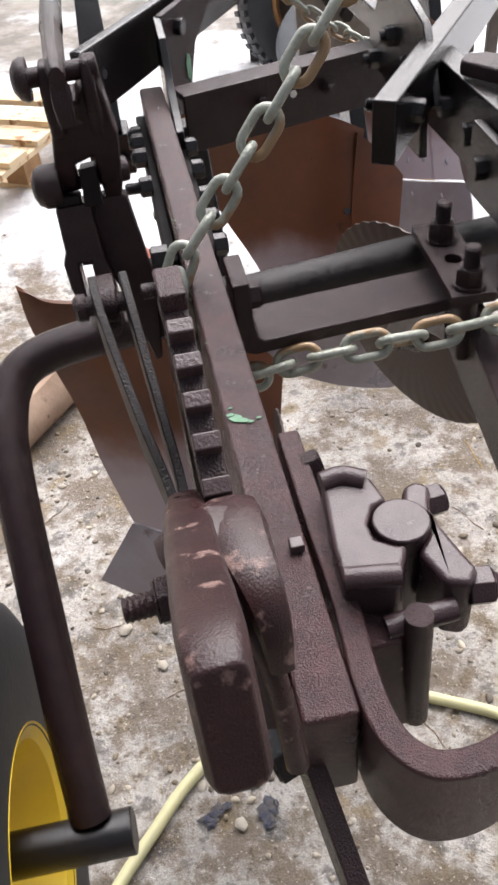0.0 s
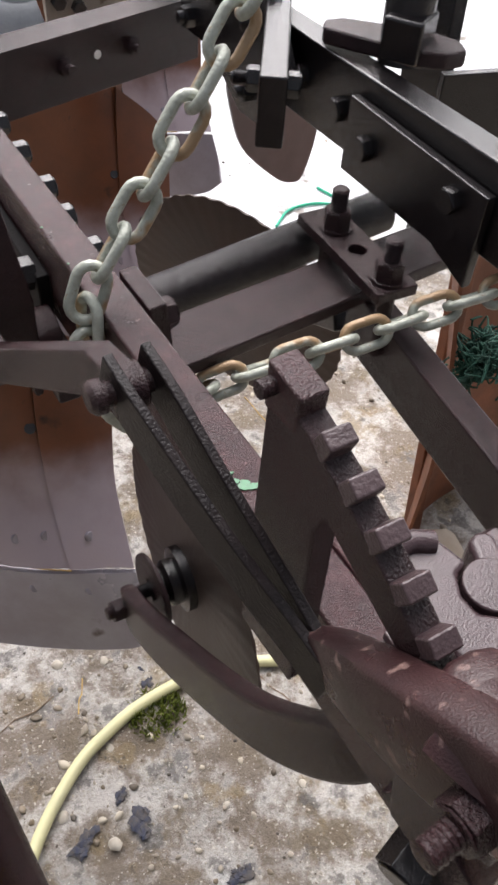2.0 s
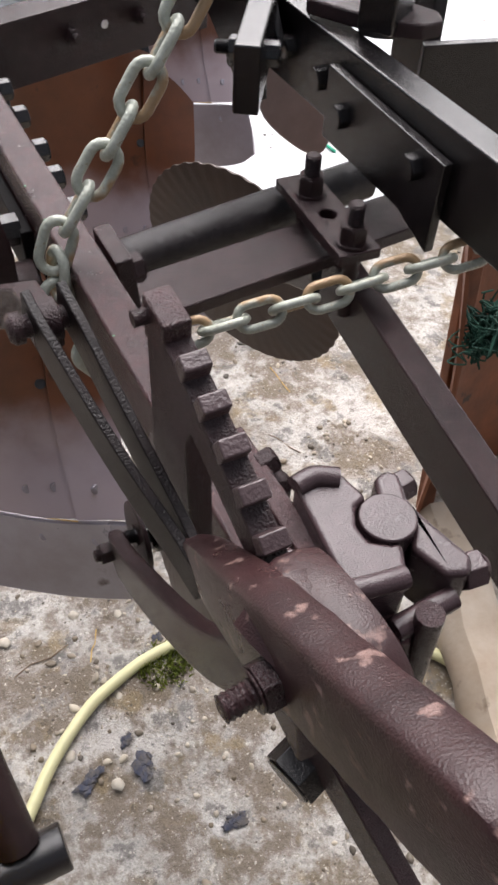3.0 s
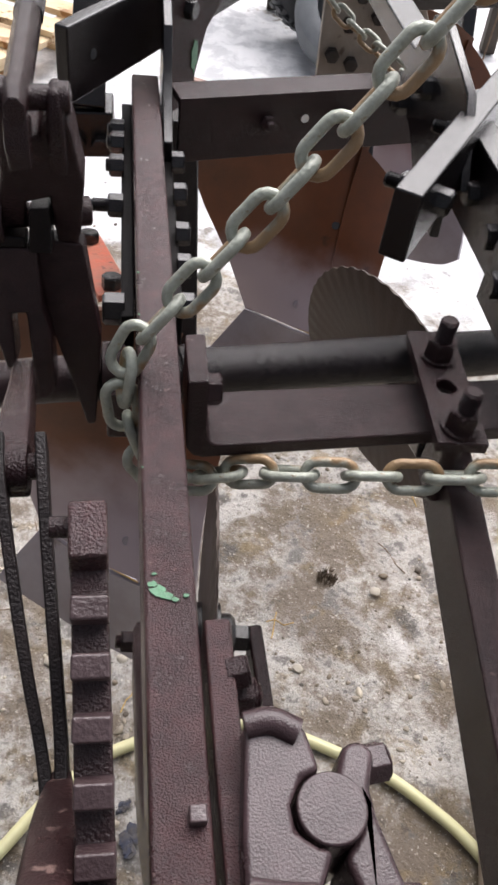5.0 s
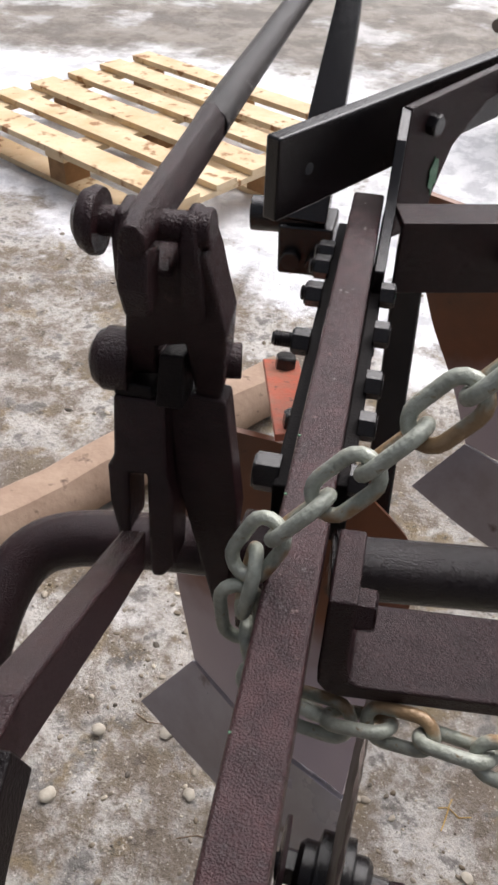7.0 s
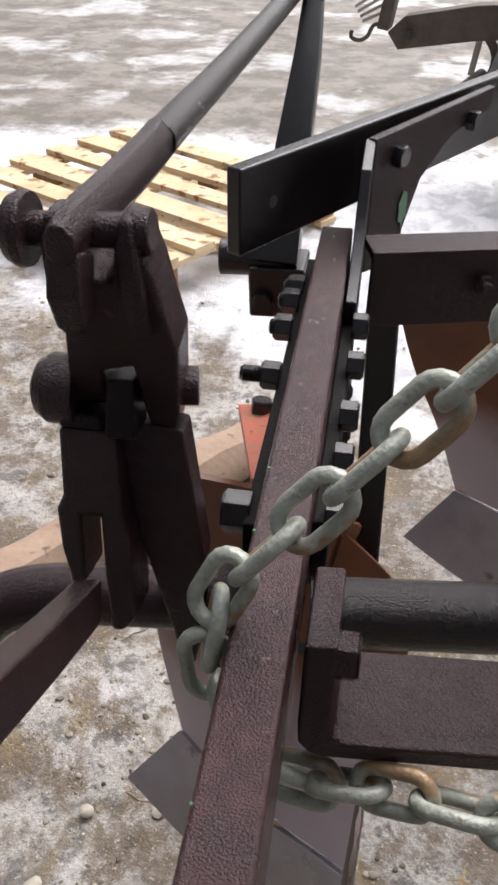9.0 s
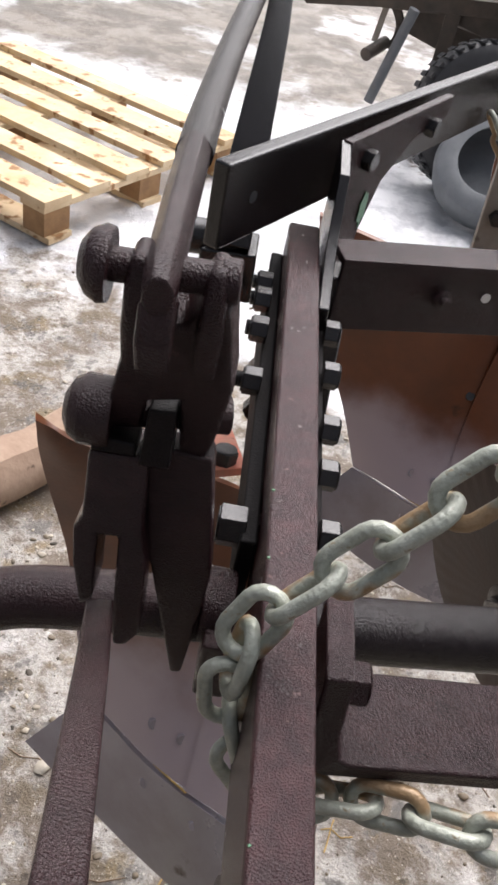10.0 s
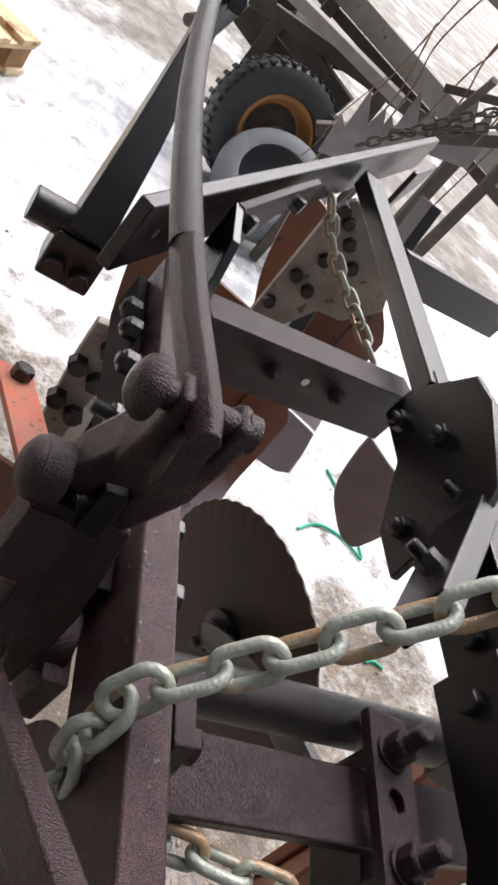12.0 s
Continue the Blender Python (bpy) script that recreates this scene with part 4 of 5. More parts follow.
def coulter(c, psi, r, notched, lean=0.0):
    e1 = V(math.cos(psi), math.sin(psi), 0)
    flat = V(-e1.y, e1.x, 0)
    nrm = flat * math.cos(lean) + UP * math.sin(lean)
    e2 = UP * math.cos(lean) - flat * math.sin(lean)
    bm = bmesh.new()
    n = 176
    rings = []
    for k, (rr, off) in enumerate(((0.03, 0.004), (r * 0.84, 0.0026), (r * 0.86, 0.0022), (r, 0.0007))):
        rg = []
        for i in range(n):
            q = rr - (0.0016 if (k == 3 and notched and i % 4 in (0, 1)) else 0)
            t = 2 * math.pi * i / n
            rg.append((math.cos(t) * q, math.sin(t) * q, off + (0.0006 if (k >= 2 and i % 4 in (0, 1)) else 0)))
        rings.append(rg)
    sides = []
    for sg in (1, -1):
        vv = [[bm.verts.new(c + e1 * x + e2 * z + nrm * (o * sg)) for x, z, o in rg] for rg in rings]
        for a, b in zip(vv, vv[1:]):
            for i in range(n):
                bm.faces.new((a[i], a[(i + 1) % n], b[(i + 1) % n], b[i]))
        bm.faces.new(vv[0])
        sides.append(vv)
    for i in range(n):
        bm.faces.new((sides[0][-1][i], sides[0][-1][(i + 1) % n], sides[1][-1][(i + 1) % n], sides[1][-1][i]))
    disc = part("disc_coulter", bm, DISC, plough, "dark coulter disc with a ribbed rim", smooth=True)
    part("hub", lathe(c - nrm * 0.026, nrm, [(0, 0.017), (0.004, 0.021), (0.012, 0.021), (0.014, 0.03), (0.038, 0.03), (0.04, 0.021), (0.048, 0.021), (0.052, 0.017)], 24), BLACK, disc, smooth=True)
    for sg in (1, -1):
        bolt(disc, c + nrm * (0.024 * sg), nrm * sg, 0.0125, 0.014, 0.010, BLACK)
    return disc


DISC = mat("dark_coulter_steel", (0.040, 0.028, 0.024), 0.45, 0.3, (0.064, 0.040, 0.030), 14, 0.15, 260)
c1 = V(0.106, 0.512, 0.630)
cd1 = coulter(c1, 1.49, 0.142, False)
part("coulter_arm", sweep(smooth_line([V(0.150, 0.520, 0.625), V(0.154, 0.45, 0.615), V(0.150, 0.37, 0.635), V(0.130, 0.300, 0.69), V(0.106, 0.250, 0.77), V(0.096, 0.215, 0.88)], 6), rect(0.013, 0.030)), PAINT, cd1, "curved coulter arm", bevel=0.003)
broad = part("coulter_arm", sweep(smooth_line([V(0.052, 0.528, 0.612), V(0.051, 0.505, 0.618), V(0.051, 0.470, 0.638), V(0.052, 0.425, 0.670), V(0.052, 0.350, 0.735), V(0.053, 0.300, 0.788), V(0.056, 0.258, 0.850), V(0.064, 0.240, 0.892)], 6), rect(0.018, 0.056), scales=[0.55, 0.66, 0.74, 0.80, 0.84, 0.86] + [0.86] * 12 + [0.86 - 0.011 * k for k in range(25)]), PAINT, cd1, "broad curved coulter arm", bevel=0.0035)
bolt(broad, (0.044, 0.518, 0.614), (-1, 0, 0.1), 0.0105, 0.010, 0.006, PAINT)
part("hub_washer", lathe((0.072, 0.512, 0.632), (-1, 0, 0.05), [(0, 0.034), (0.003, 0.034), (0.004, 0.030), (0.004, 0.012)], 28), PAINT, cd1, smooth=True)
c2 = V(0.333, 0.830, 0.638)
cd2 = coulter(c2, 2.03, 0.150, True, -0.18)
part("coulter_arm", sweep(smooth_line([c2 + V(-0.03, -0.01, 0), c2 + V(-0.035, -0.06, 0.05), c2 + V(-0.05, -0.16, 0.13), V(0.262, 0.55, 0.84)], 6), rect(0.014, 0.026)), BLACK, cd2, bevel=0.002)

# stem that carries the second coulter, under the crossbar
stem = part("coulter_stem", bar((0.2600, 0.530, 0.8605), (0.2165, 0.12, 0.841), 0.0215, 0.050), PAINT, plough, "dark flat stem running under the crossbar", bevel=0.002)

# ---- hinge gear on the second beam ----
hinge = part("hinge_fork", prism([(-0.05, -0.016), (0.02, -0.020), (0.045, -0.012), (0.055, 0.004), (0.045, 0.020), (0.015, 0.026), (-0.045, 0.012), (-0.056, 0.0)], (0.335, 0.630, 1.004), V(0.55, -0.83, 0), V(0.83, 0.55, 0), 0.013), PAINT, plough, "rounded hinge fork", bevel=0.003)
part("hinge_pin", cyl((0.338, 0.620, 1.0), (0.350, 0.640, 1.16), 0.0185, 20), BLACK, hinge, smooth=True)
part("pin_foot", bar((0.320, 0.606, 1.022), (0.352, 0.626, 1.022), 0.030, 0.030), BLACK, hinge, bevel=0.003)
part("upright_plate", bar((0.405, 0.66, 0.94), (0.43, 0.70, 1.22), 0.014, 0.05, up=(0, 1, 0)), BLACK, plough, bevel=0.002)
part("side_sheet", prism([(0, 0), (0.40, 0.02), (0.40, 0.16), (0, 0.15)], (0.372, 0.612, 0.842), V(0.94, -0.30, 0), UP, 0.008), BLACK, plough, bevel=0.001)
part("upright_plate", bar((0.52, 0.62, 0.92), (0.60, 0.64, 1.25), 0.02, 0.06, up=(0, 1, 0)), BLACK, plough, bevel=0.002)

# rear frame farther back
part("rear_crossbar", bar((0.405, 1.29, 0.93), (0.66, 1.37, 0.93), 0.012, 0.055), BLACK, plough, bevel=0.001)
part("gusset_plate", prism([(0, 0), (0.16, 0), (0.15, -0.03), (0.05, -0.06), (0.03, -0.11), (0, -0.11)], (0.40, 1.44, 1.01), DIAG, UP, 0.008), BLACK, plough, bevel=0.001)
# perforated cast plates on the stems
PERF = mat("pale_dirty_casting", (0.34, 0.31, 0.27), 0.6, 0.2, (0.22, 0.19, 0.16), 14, 0.25, 200, 0.0, (0.10, 0.07, 0.05), 0.5)
def stem_casting(poly, spots, b):
    pp = part("stem_casting", prism(poly, V(0, b, 0), RIGHT, UP, 0.012), PERF, plough, "pale casting with rows of square bolts", bevel=0.002)
    for a_, z_ in spots:
        bolt(pp, V(a_, b - 0.012, z_), (0, -1, 0), 0.0105, 0.011, 0.0, BLACK, "square_bolt")


stem_casting([(0.3000, 0.9330), (0.3172, 0.9570), (0.3519, 0.9626), (0.4305, 0.9240), (0.4700, 0.8500), (0.4300, 0.8000), (0.3894, 0.7924), (0.3647, 0.7425), (0.3100, 0.7341)], ((0.3190, 0.7665), (0.3235, 0.8230), (0.3530, 0.8125), (0.3110, 0.9390), (0.3290, 0.9270), (0.3520, 0.9040), (0.3800, 0.8780), (0.3400, 0.8650)), 1.342)
stem_casting([(0.050, 0.69), (0.036, 0.80), (0.033, 0.850), (0.062, 0.855), (0.074, 0.80), (0.076, 0.69)], ((0.058, 0.832), (0.042, 0.801), (0.045, 0.755), (0.068, 0.745), (0.066, 0.792)), 0.935)
# wing plate and its bolt behind the disc
wing_line = smooth_line([V(a, z, 0) for a, z in ((0.505, 0.753), (0.5135, 0.708), (0.5377, 0.640), (0.5953, 0.582), (0.6329, 0.560), (0.660, 0.570), (0.6764, 0.660), (0.6275, 0.7075), (0.5694, 0.7275))], 4)
wing = part("wing_plate", prism([(p.x, p.y) for p in wing_line], (0, 1.17, 0), RIGHT, UP, 0.008), GREYSTEEL, plough, "grey rounded wing plate", bevel=0.002)
bolt(wing, (0.415, 0.9, 0.860), (1, 0, -0.1), 0.0085, 0.03, 0.0, BLACK)
bolt(wing, (0.445, 0.9, 0.857), (1, 0, -0.1), 0.0135, 0.014, 0.006, BLACK, "nut")

# ---- chain ----
PITCH, WIRE = 0.0260, 0.0033
link_bm = bmesh.new()
n_arc = 9
hw, hl = 0.0087, PITCH / 2 + WIRE - 0.0087
loop = []
for i in range(n_arc):
    t = -math.pi / 2 + math.pi * i / (n_arc - 1)
    loop.append(V(hl + hw * math.cos(t), hw * math.sin(t), 0))
for i in range(n_arc):
    t = math.pi / 2 + math.pi * i / (n_arc - 1)
    loop.append(V(-hl + hw * math.cos(t), hw * math.sin(t), 0))
link_bm.free()
link_bm = sweep(loop, circle(WIRE, 12), closed=True)
bmesh.ops.recalc_face_normals(link_bm, faces=link_bm.faces)
link_me = bpy.data.meshes.new("link")
link_bm.to_mesh(link_me)
link_bm.free()
link_me.shade_smooth()
link_me.materials.append(CHAIN)
link_rust = link_me.copy()
link_rust.materials.clear()
link_rust.materials.append(CHAIN_RUST)


def chain_of(faces, label, rusty):
    """Links at the given places lie flat to the view, those between them stand on edge."""
    root = thing("chain", faces[0], label, "chain")
    inv = Matrix.Translation(-root.location)
    cs = []
    for a, b in zip(faces, faces[1:]):
        cs += [a, (a + b) / 2]
    cs.append(faces[-1])
    rnd = random.Random(8)
    for i, c in enumerate(cs):
        d = (cs[min(i + 1, len(cs) - 1)] - cs[max(i - 1, 0)]).normalized()
        f = V(0.05, -0.75, 0.65)
        f = (f - d * f.dot(d)).normalized()
        if i % 2:
            f = d.cross(f)
        f = (f + d.cross(f) * rnd.uniform(-0.22, 0.22)).normalized()
        s_ = f.cross(d).normalized()
        m = Matrix((d, s_, f)).transposed().to_4x4()
        m.translation = c
        ob = new("link", link_rust if i in rusty else link_me)
        ob.parent = root
        ob.matrix_local = inv @ M @ m
    return root


F = [V(0.0350, 0.5030, 0.9225), V(0.0400, 0.5110, 0.9590), V(0.0727, 0.5165, 0.9993), V(0.1049, 0.5222, 1.0390), V(0.1367, 0.5279, 1.0792)]
up_d = F[4] - F[3]
LF = [V(0.1151, 0.4869, 0.8803), V(0.1632, 0.4725, 0.8935), V(0.2140, 0.4665, 0.8985), V(0.2605, 0.4550, 0.9110), V(0.3070, 0.4410, 0.9230)]
lo_d = V(0.0475, -0.012, 0.014)
faces = [LF[4] + lo_d * k for k in (4, 3, 2, 1)] + LF[::-1] + [V(0.0775, 0.4940, 0.8665), V(0.0510, 0.5000, 0.8710)] + F + [F[4] + up_d * k + V(0, 0, 0.001 * k * k) for k in (1, 2, 3, 4, 5)]
chain_of(faces, "galvanised steel chain with rusty links, slung round the beam", (8, 12, 28, 30, 32, 33, 34))

# ---- yard: hose, moss, stones, scraps ----
hose_pts = [(-0.60, 0.05), (-0.42, 0.20), (-0.27, 0.37), (-0.185, 0.480), (-0.1316, 0.5405), (-0.0741, 0.6025), (-0.004, 0.6555), (0.050, 0.6790), (0.110, 0.6960), (0.180, 0.7020), (0.2346, 0.7015), (0.2964, 0.6835), (0.3654, 0.6500), (0.4430, 0.6070), (0.505, 0.552), (0.5525, 0.4974), (0.6105, 0.3965), (0.66, 0.30), (0.74, 0.12)]
hose = thing("garden_hose", (-0.055, 0.65, 0), "pale yellow garden hose lying in a curve on the ground", "hose")
part("hose_run", sweep(smooth_line([V(a, b, 0.0103) for a, b in hose_pts], 6), circle(0.0098, 12)), HOSE, hose, smooth=True)

MOSS = mat("yellow_green_moss", (0.20, 0.22, 0.03), 0.85, 0.0, (0.10, 0.13, 0.02), 50, 0.3, 200)
MUD = mat("brown_leaf_mud", (0.10, 0.075, 0.045), 0.8, 0.0, (0.16, 0.12, 0.08), 30, 0.4, 200)


def tuft(name, a, b, r, h, n, material, label, category):
    rnd = random.Random(int(a * 1000) + 77)
    bm = bmesh.new()
    for i in range(n):
        t, q = rnd.uniform(0, 6.283), r * math.sqrt(rnd.random())
        c = V(a + q * math.cos(t), b + q * math.sin(t) * 0.9, -0.006)
        tip = c + V(rnd.uniform(-1, 1) * h * 0.7, rnd.uniform(-1, 1) * h * 0.7, h * rnd.uniform(0.5, 1.1) + 0.006)
        w = V(rnd.uniform(-1, 1), rnd.uniform(-1, 1), 0).normalized() * (h * 0.10)
        mid = c.lerp(tip, 0.55) + V(0, 0, h * 0.1)
        v = [bm.verts.new(p) for p in (c - w, c + w, mid + w * 0.8, mid - w * 0.8, tip)]
        bm.faces.new(v[:4])
        bm.faces.new((v[3], v[2], v[4]))
    root = thing(name, (a, b, 0), label, category)
    part("tuft", bm, material, root)
    return root


tuft("moss_clump", 0.137, 0.675, 0.045, 0.020, 420, MOSS, "yellow-green moss clump beside the hose", "moss")
tuft("moss_clump", 0.415, 0.985, 0.020, 0.012, 140, MUD, "small brown-green moss clump on the ground", "moss")

PEB = mat("yard_pebble", (0.33, 0.29, 0.23), 0.7, 0.0, (0.48, 0.44, 0.37), 30, 0.3, 200, 0.0, (0.2, 0.15, 0.1), 0.4)


def grit_material():
    """Grains of many tones: dark crumbs, brown and grey stones, a few pale ones."""
    m = bpy.data.materials.new("mixed_grit")
    m.use_nodes = True
    n, l = m.node_tree.nodes, m.node_tree.links
    geo = n.new("ShaderNodeNewGeometry")
    r = n.new("ShaderNodeValToRGB")
    tones = ((0.0, (0.05, 0.042, 0.033)), (0.25, (0.15, 0.115, 0.075)), (0.5, (0.24, 0.20, 0.15)), (0.78, (0.32, 0.28, 0.22)), (1.0, (0.50, 0.44, 0.34)))
    while len(r.color_ramp.elements) < len(tones):
        r.color_ramp.elements.new(0.5)
    for e, (p, c) in zip(r.color_ramp.elements, tones):
        e.position, e.color = p, (*c, 1)
    l.new(geo.outputs["Random Per Island"], r.inputs[0])
    l.new(r.outputs[0], n["Principled BSDF"].inputs["Base Color"])
    n["Principled BSDF"].inputs["Roughness"].default_value = 0.55
    return m


GRIT = grit_material()
rnd = random.Random(21)
bm = bmesh.new()
bmesh.ops.create_icosphere(bm, subdivisions=2, radius=1.0)
ico_v = np.array([v.co[:] for v in bm.verts])
ico_f = np.array([[v.index for v in f.verts] for f in bm.faces])
bm.free()
all_v, all_f = [], []
for i in range(7500):
    if i % 3:
        x, y = rnd.uniform(-0.75, 0.75), rnd.uniform(0.0, 1.45)
    else:
        x, y = rnd.uniform(-1.4, 1.3), rnd.uniform(0.0, 2.5)
    if noise.noise(Vector((x * 3.1, y * 3.1, 3))) < -0.12:
        continue
    r = 0.0011 + 0.0052 * rnd.random() ** 6
    m = np.array(pose(x, y, ground_height(x, y) + r * 0.15, rnd.uniform(-25, 25), rnd.uniform(-25, 25), rnd.uniform(0, 360)) @ Matrix.Diagonal((r * rnd.uniform(0.8, 1.7), r, r * rnd.uniform(0.4, 0.8), 1)))
    w = ico_v * (1 + 0.22 * np.sin(ico_v[:, [1, 2, 0]] * 3.0 + i))
    all_f.append(ico_f + len(ico_v) * len(all_v))
    all_v.append(w @ m[:3, :3].T + m[:3, 3])
me = bpy.data.meshes.new("gravel")
me.from_pydata(np.concatenate(all_v).tolist(), [], np.concatenate(all_f).tolist())
me.materials.append(GRIT)
me.shade_smooth()
tagged(new("gravel", me), "loose gravel and dark grit strewn over the ground", "gravel", kind="stuff")


def stone(a, b, r, material, label):
    bm = bmesh.new()
    bmesh.ops.create_icosphere(bm, subdivisions=2, radius=1.0)
    sd = a * 37 + b * 11
    for v in bm.verts:
        v.co *= 1 + 0.25 * noise.noise(v.co * 1.3 + Vector((sd, sd, 0)))
    bm.transform(pose(a, b, r * 0.22, 0, 0, sd * 50) @ Matrix.Diagonal((r * 1.25, r, r * 0.6, 1)))
    root = thing("stone", (a, b, 0), label, "stone", group="loose stones")
    part("stone_body", bm, material, root, smooth=True)


for a, b, r in ((0.0, 0.530, 0.009), (0.165, 0.50, 0.005), (0.03, 0.83, 0.008), (-0.09, 0.83, 0.009), (0.10, 0.80, 0.007), (-0.15, 0.92, 0.011), (0.33, 0.80, 0.008), (-0.30, 0.78, 0.012), (-0.26, 0.90, 0.010), (0.50, 0.95, 0.009), (0.28, 0.47, 0.006), (0.22, 0.62, 0.007), (0.05, 0.66, 0.006), (-0.05, 0.60, 0.008)):
    stone(a, b, r, PEB, "pale rounded pebble on the yard ground")
BLUE = mat("blue_black_scrap", (0.012, 0.020, 0.050), 0.8, 0.0, (0.085, 0.072, 0.058), 90, 0.3, 200)
rnd = random.Random(63)
for a, b, r, turn in ((0.048, 0.537, 0.017, 80), (-0.034, 0.553, 0.015, 30), (0.149, 0.735, 0.014, 80), (0.137, 0.4065, 0.014, 10), (0.035, 0.590, 0.011, 40)):
    root = thing("scrap", (a, b, 0), "dark blue torn scrap trodden into the ground", "scrap", group="blue scraps")
    for k in range(9):
        bm = bmesh.new()
        bmesh.ops.create_icosphere(bm, subdivisions=2, radius=1.0)
        seed = Vector((a * 90 + k * 7.3, b * 70, k * 3.1))
        for v in bm.verts:
            v.co *= 1 + 0.9 * noise.noise(v.co * 2.3 + seed)
        u, w, f = rnd.gauss(0, r * 0.65), rnd.gauss(0, r * 0.36), rnd.uniform(0.25, 0.62)
        c, d = math.cos(radians(turn)), math.sin(radians(turn))
        bm.transform(pose(a + u * c - w * d, b + u * d + w * c, 0.0008, 0, 0, turn + rnd.uniform(-50, 50)) @ Matrix.Diagonal((r * 1.3 * f, r * 0.8 * f, 0.0022, 1)))
        part("shred", bm, BLUE, root, smooth=True)

# timber lying beside the plough
LOG = mat("weathered_timber", (0.26, 0.20, 0.145), 0.8, 0.0, (0.38, 0.33, 0.27), 6, 0.5, 60, 0.0, (0.13, 0.09, 0.06), 0.5)
BARK = mat("reddish_log", (0.25, 0.165, 0.115), 0.85, 0.0, (0.38, 0.275, 0.20), 9, 0.9, 60, 0.0, (0.11, 0.07, 0.05), 0.50)


def log(p, q, r, material, label, turned=True, n=18):
    root = thing("log", (p[0], p[1], 0), label, "log", turned=turned)
    pts = [V(*p).lerp(V(*q), i / 14) + V(0, 0, 0.006 * math.sin(i * 1.7)) for i in range(15)]
    sec = [(x * (1 + 0.05 * math.sin(3 * i)), y * (1 + 0.06 * math.cos(2 * i))) for i, (x, y) in enumerate(circle(r, n))]
    part("trunk", sweep(pts, sec, scales=[1 + 0.05 * math.sin(i * 2.3) for i in range(15)]), material, root, smooth=True)


log((0.70, 0.70, 0.045), (0.50, 0.20, 0.045), 0.055, LOG, "weathered round timber lying on the ground")
log((-0.86, 0.85, 0.055), (-0.13, 1.83, 0.055), 0.064, BARK, "reddish peeled log lying on the ground")

# ---- pallet ----
BLOCK = mat("rough_brown_block", (0.34, 0.19, 0.08), 0.8, 0.0, (0.20, 0.11, 0.05), 14, 0.4, 120)
pallet = thing("pallet", (-0.993, 2.389, 0), "pale new wooden pallet lying on the snowy ground", "pallet", turned=False)
px = V(0.350, 0.937, 0).normalized()
py = V(-0.937, 0.350, 0).normalized()
po = V(-0.993, 2.389, 0)
for i in range(6):
    c = po + px * (0.05 + 0.180 * i)
    part("deck_board", bar(c + V(0, 0, 0.133), c + py * 1.2 + V(0, 0, 0.133), 0.115 if i % 2 == 0 else 0.098, 0.022), WOOD, pallet, bevel=0.002)
for j in range(3):
    c = po + py * (0.06 + 0.54 * j)
    part("cross_board", bar(c + V(0, 0, 0.111), c + px * 1.0 + V(0, 0, 0.111), 0.1, 0.021), WOOD, pallet, bevel=0.002)
    for i in range(3):
        e = c + px * (0.06 + 0.44 * i)
        part("block", bar(e - px * 0.055 + V(0, 0, 0.06), e + px * 0.055 + V(0, 0, 0.06), 0.09, 0.08), BLOCK, pallet, "brown rough block", bevel=0.003)
for i in range(3):
    c = po + px * (0.06 + 0.44 * i)
    part("bottom_board", bar(c + V(0, 0, 0.011), c + py * 1.2 + V(0, 0, 0.011), 0.1, 0.022), WOOD, pallet, bevel=0.002)

# ---- far side of the yard ----


def wheel(c, axis, r, w, rim, label):
    root = thing("wheel", (c[0], c[1], 0), label, "wheel", turned=False)
    c, ax = Vector(c), Vector(axis).normalized()
    prof = [(-w / 2, r * 0.62), (-w / 2, r * 0.84), (-w * 0.40, r * 0.95), (-w * 0.2, r), (w * 0.2, r), (w * 0.40, r * 0.95), (w / 2, r * 0.84), (w / 2, r * 0.62), (w * 0.4, r * 0.58), (-w * 0.4, r * 0.58)]
    ty = part("tyre", lathe(c, ax, prof, 48), RUBBER_AND_HOLES, root, smooth=True)
    d, s, u = frame_of(ax)
    for i in range(40):
        t = 2 * math.pi * i / 40
        o = s * math.cos(t) + u * math.sin(t)
        for sg in (-1, 1):
            p = c + o * (r * 1.0) + d * (w * 0.06 * sg)
            part("tread_block", bar(p, p + d * (w * 0.34 * sg), 0.026 * r / 0.35, 0.009, up=o), RUBBER_AND_HOLES, ty)
    part("rim", lathe(c, ax, [(-w * 0.05, r * 0.04), (-w * 0.05, r * 0.44), (-w * 0.46, r * 0.54), (-w * 0.42, r * 0.60), (w * 0.42, r * 0.60), (w * 0.46, r * 0.54), (w * 0.05, r * 0.44), (w * 0.05, r * 0.04)], 40), rim, root, smooth=True)
    part("hub", lathe(c, ax, [(-0.03, r * 0.12), (-0.025, r * 0.38), (0.0, r * 0.41), (0.01, r * 0.41), (0.03, r * 0.2), (0.08, r * 0.16), (0.085, r * 0.05)], 28), OLD, root, smooth=True)


ORIM = mat("orange_rim", (0.46, 0.22, 0.06), 0.5, 0.0, (0.30, 0.15, 0.06), 10, 0.2, 150)
OLD = mat("old_brown_iron", (0.042, 0.034, 0.027), 0.7, 0.1, (0.10, 0.080, 0.063), 11, 0.5, 90, 0.0, (0.17, 0.115, 0.075), 0.42)
GREYW = mat("grey_weathered_board", (0.22, 0.195, 0.165), 0.8, 0.0, (0.33, 0.31, 0.28), 8, 0.4, 80, 0.0, (0.11, 0.085, 0.065), 0.45)
wheel((0.22, 3.78, 0.292), (0.28, -0.93, 0.22), 0.285, 0.19, ORIM, "worn black tractor tyre with an orange rim")

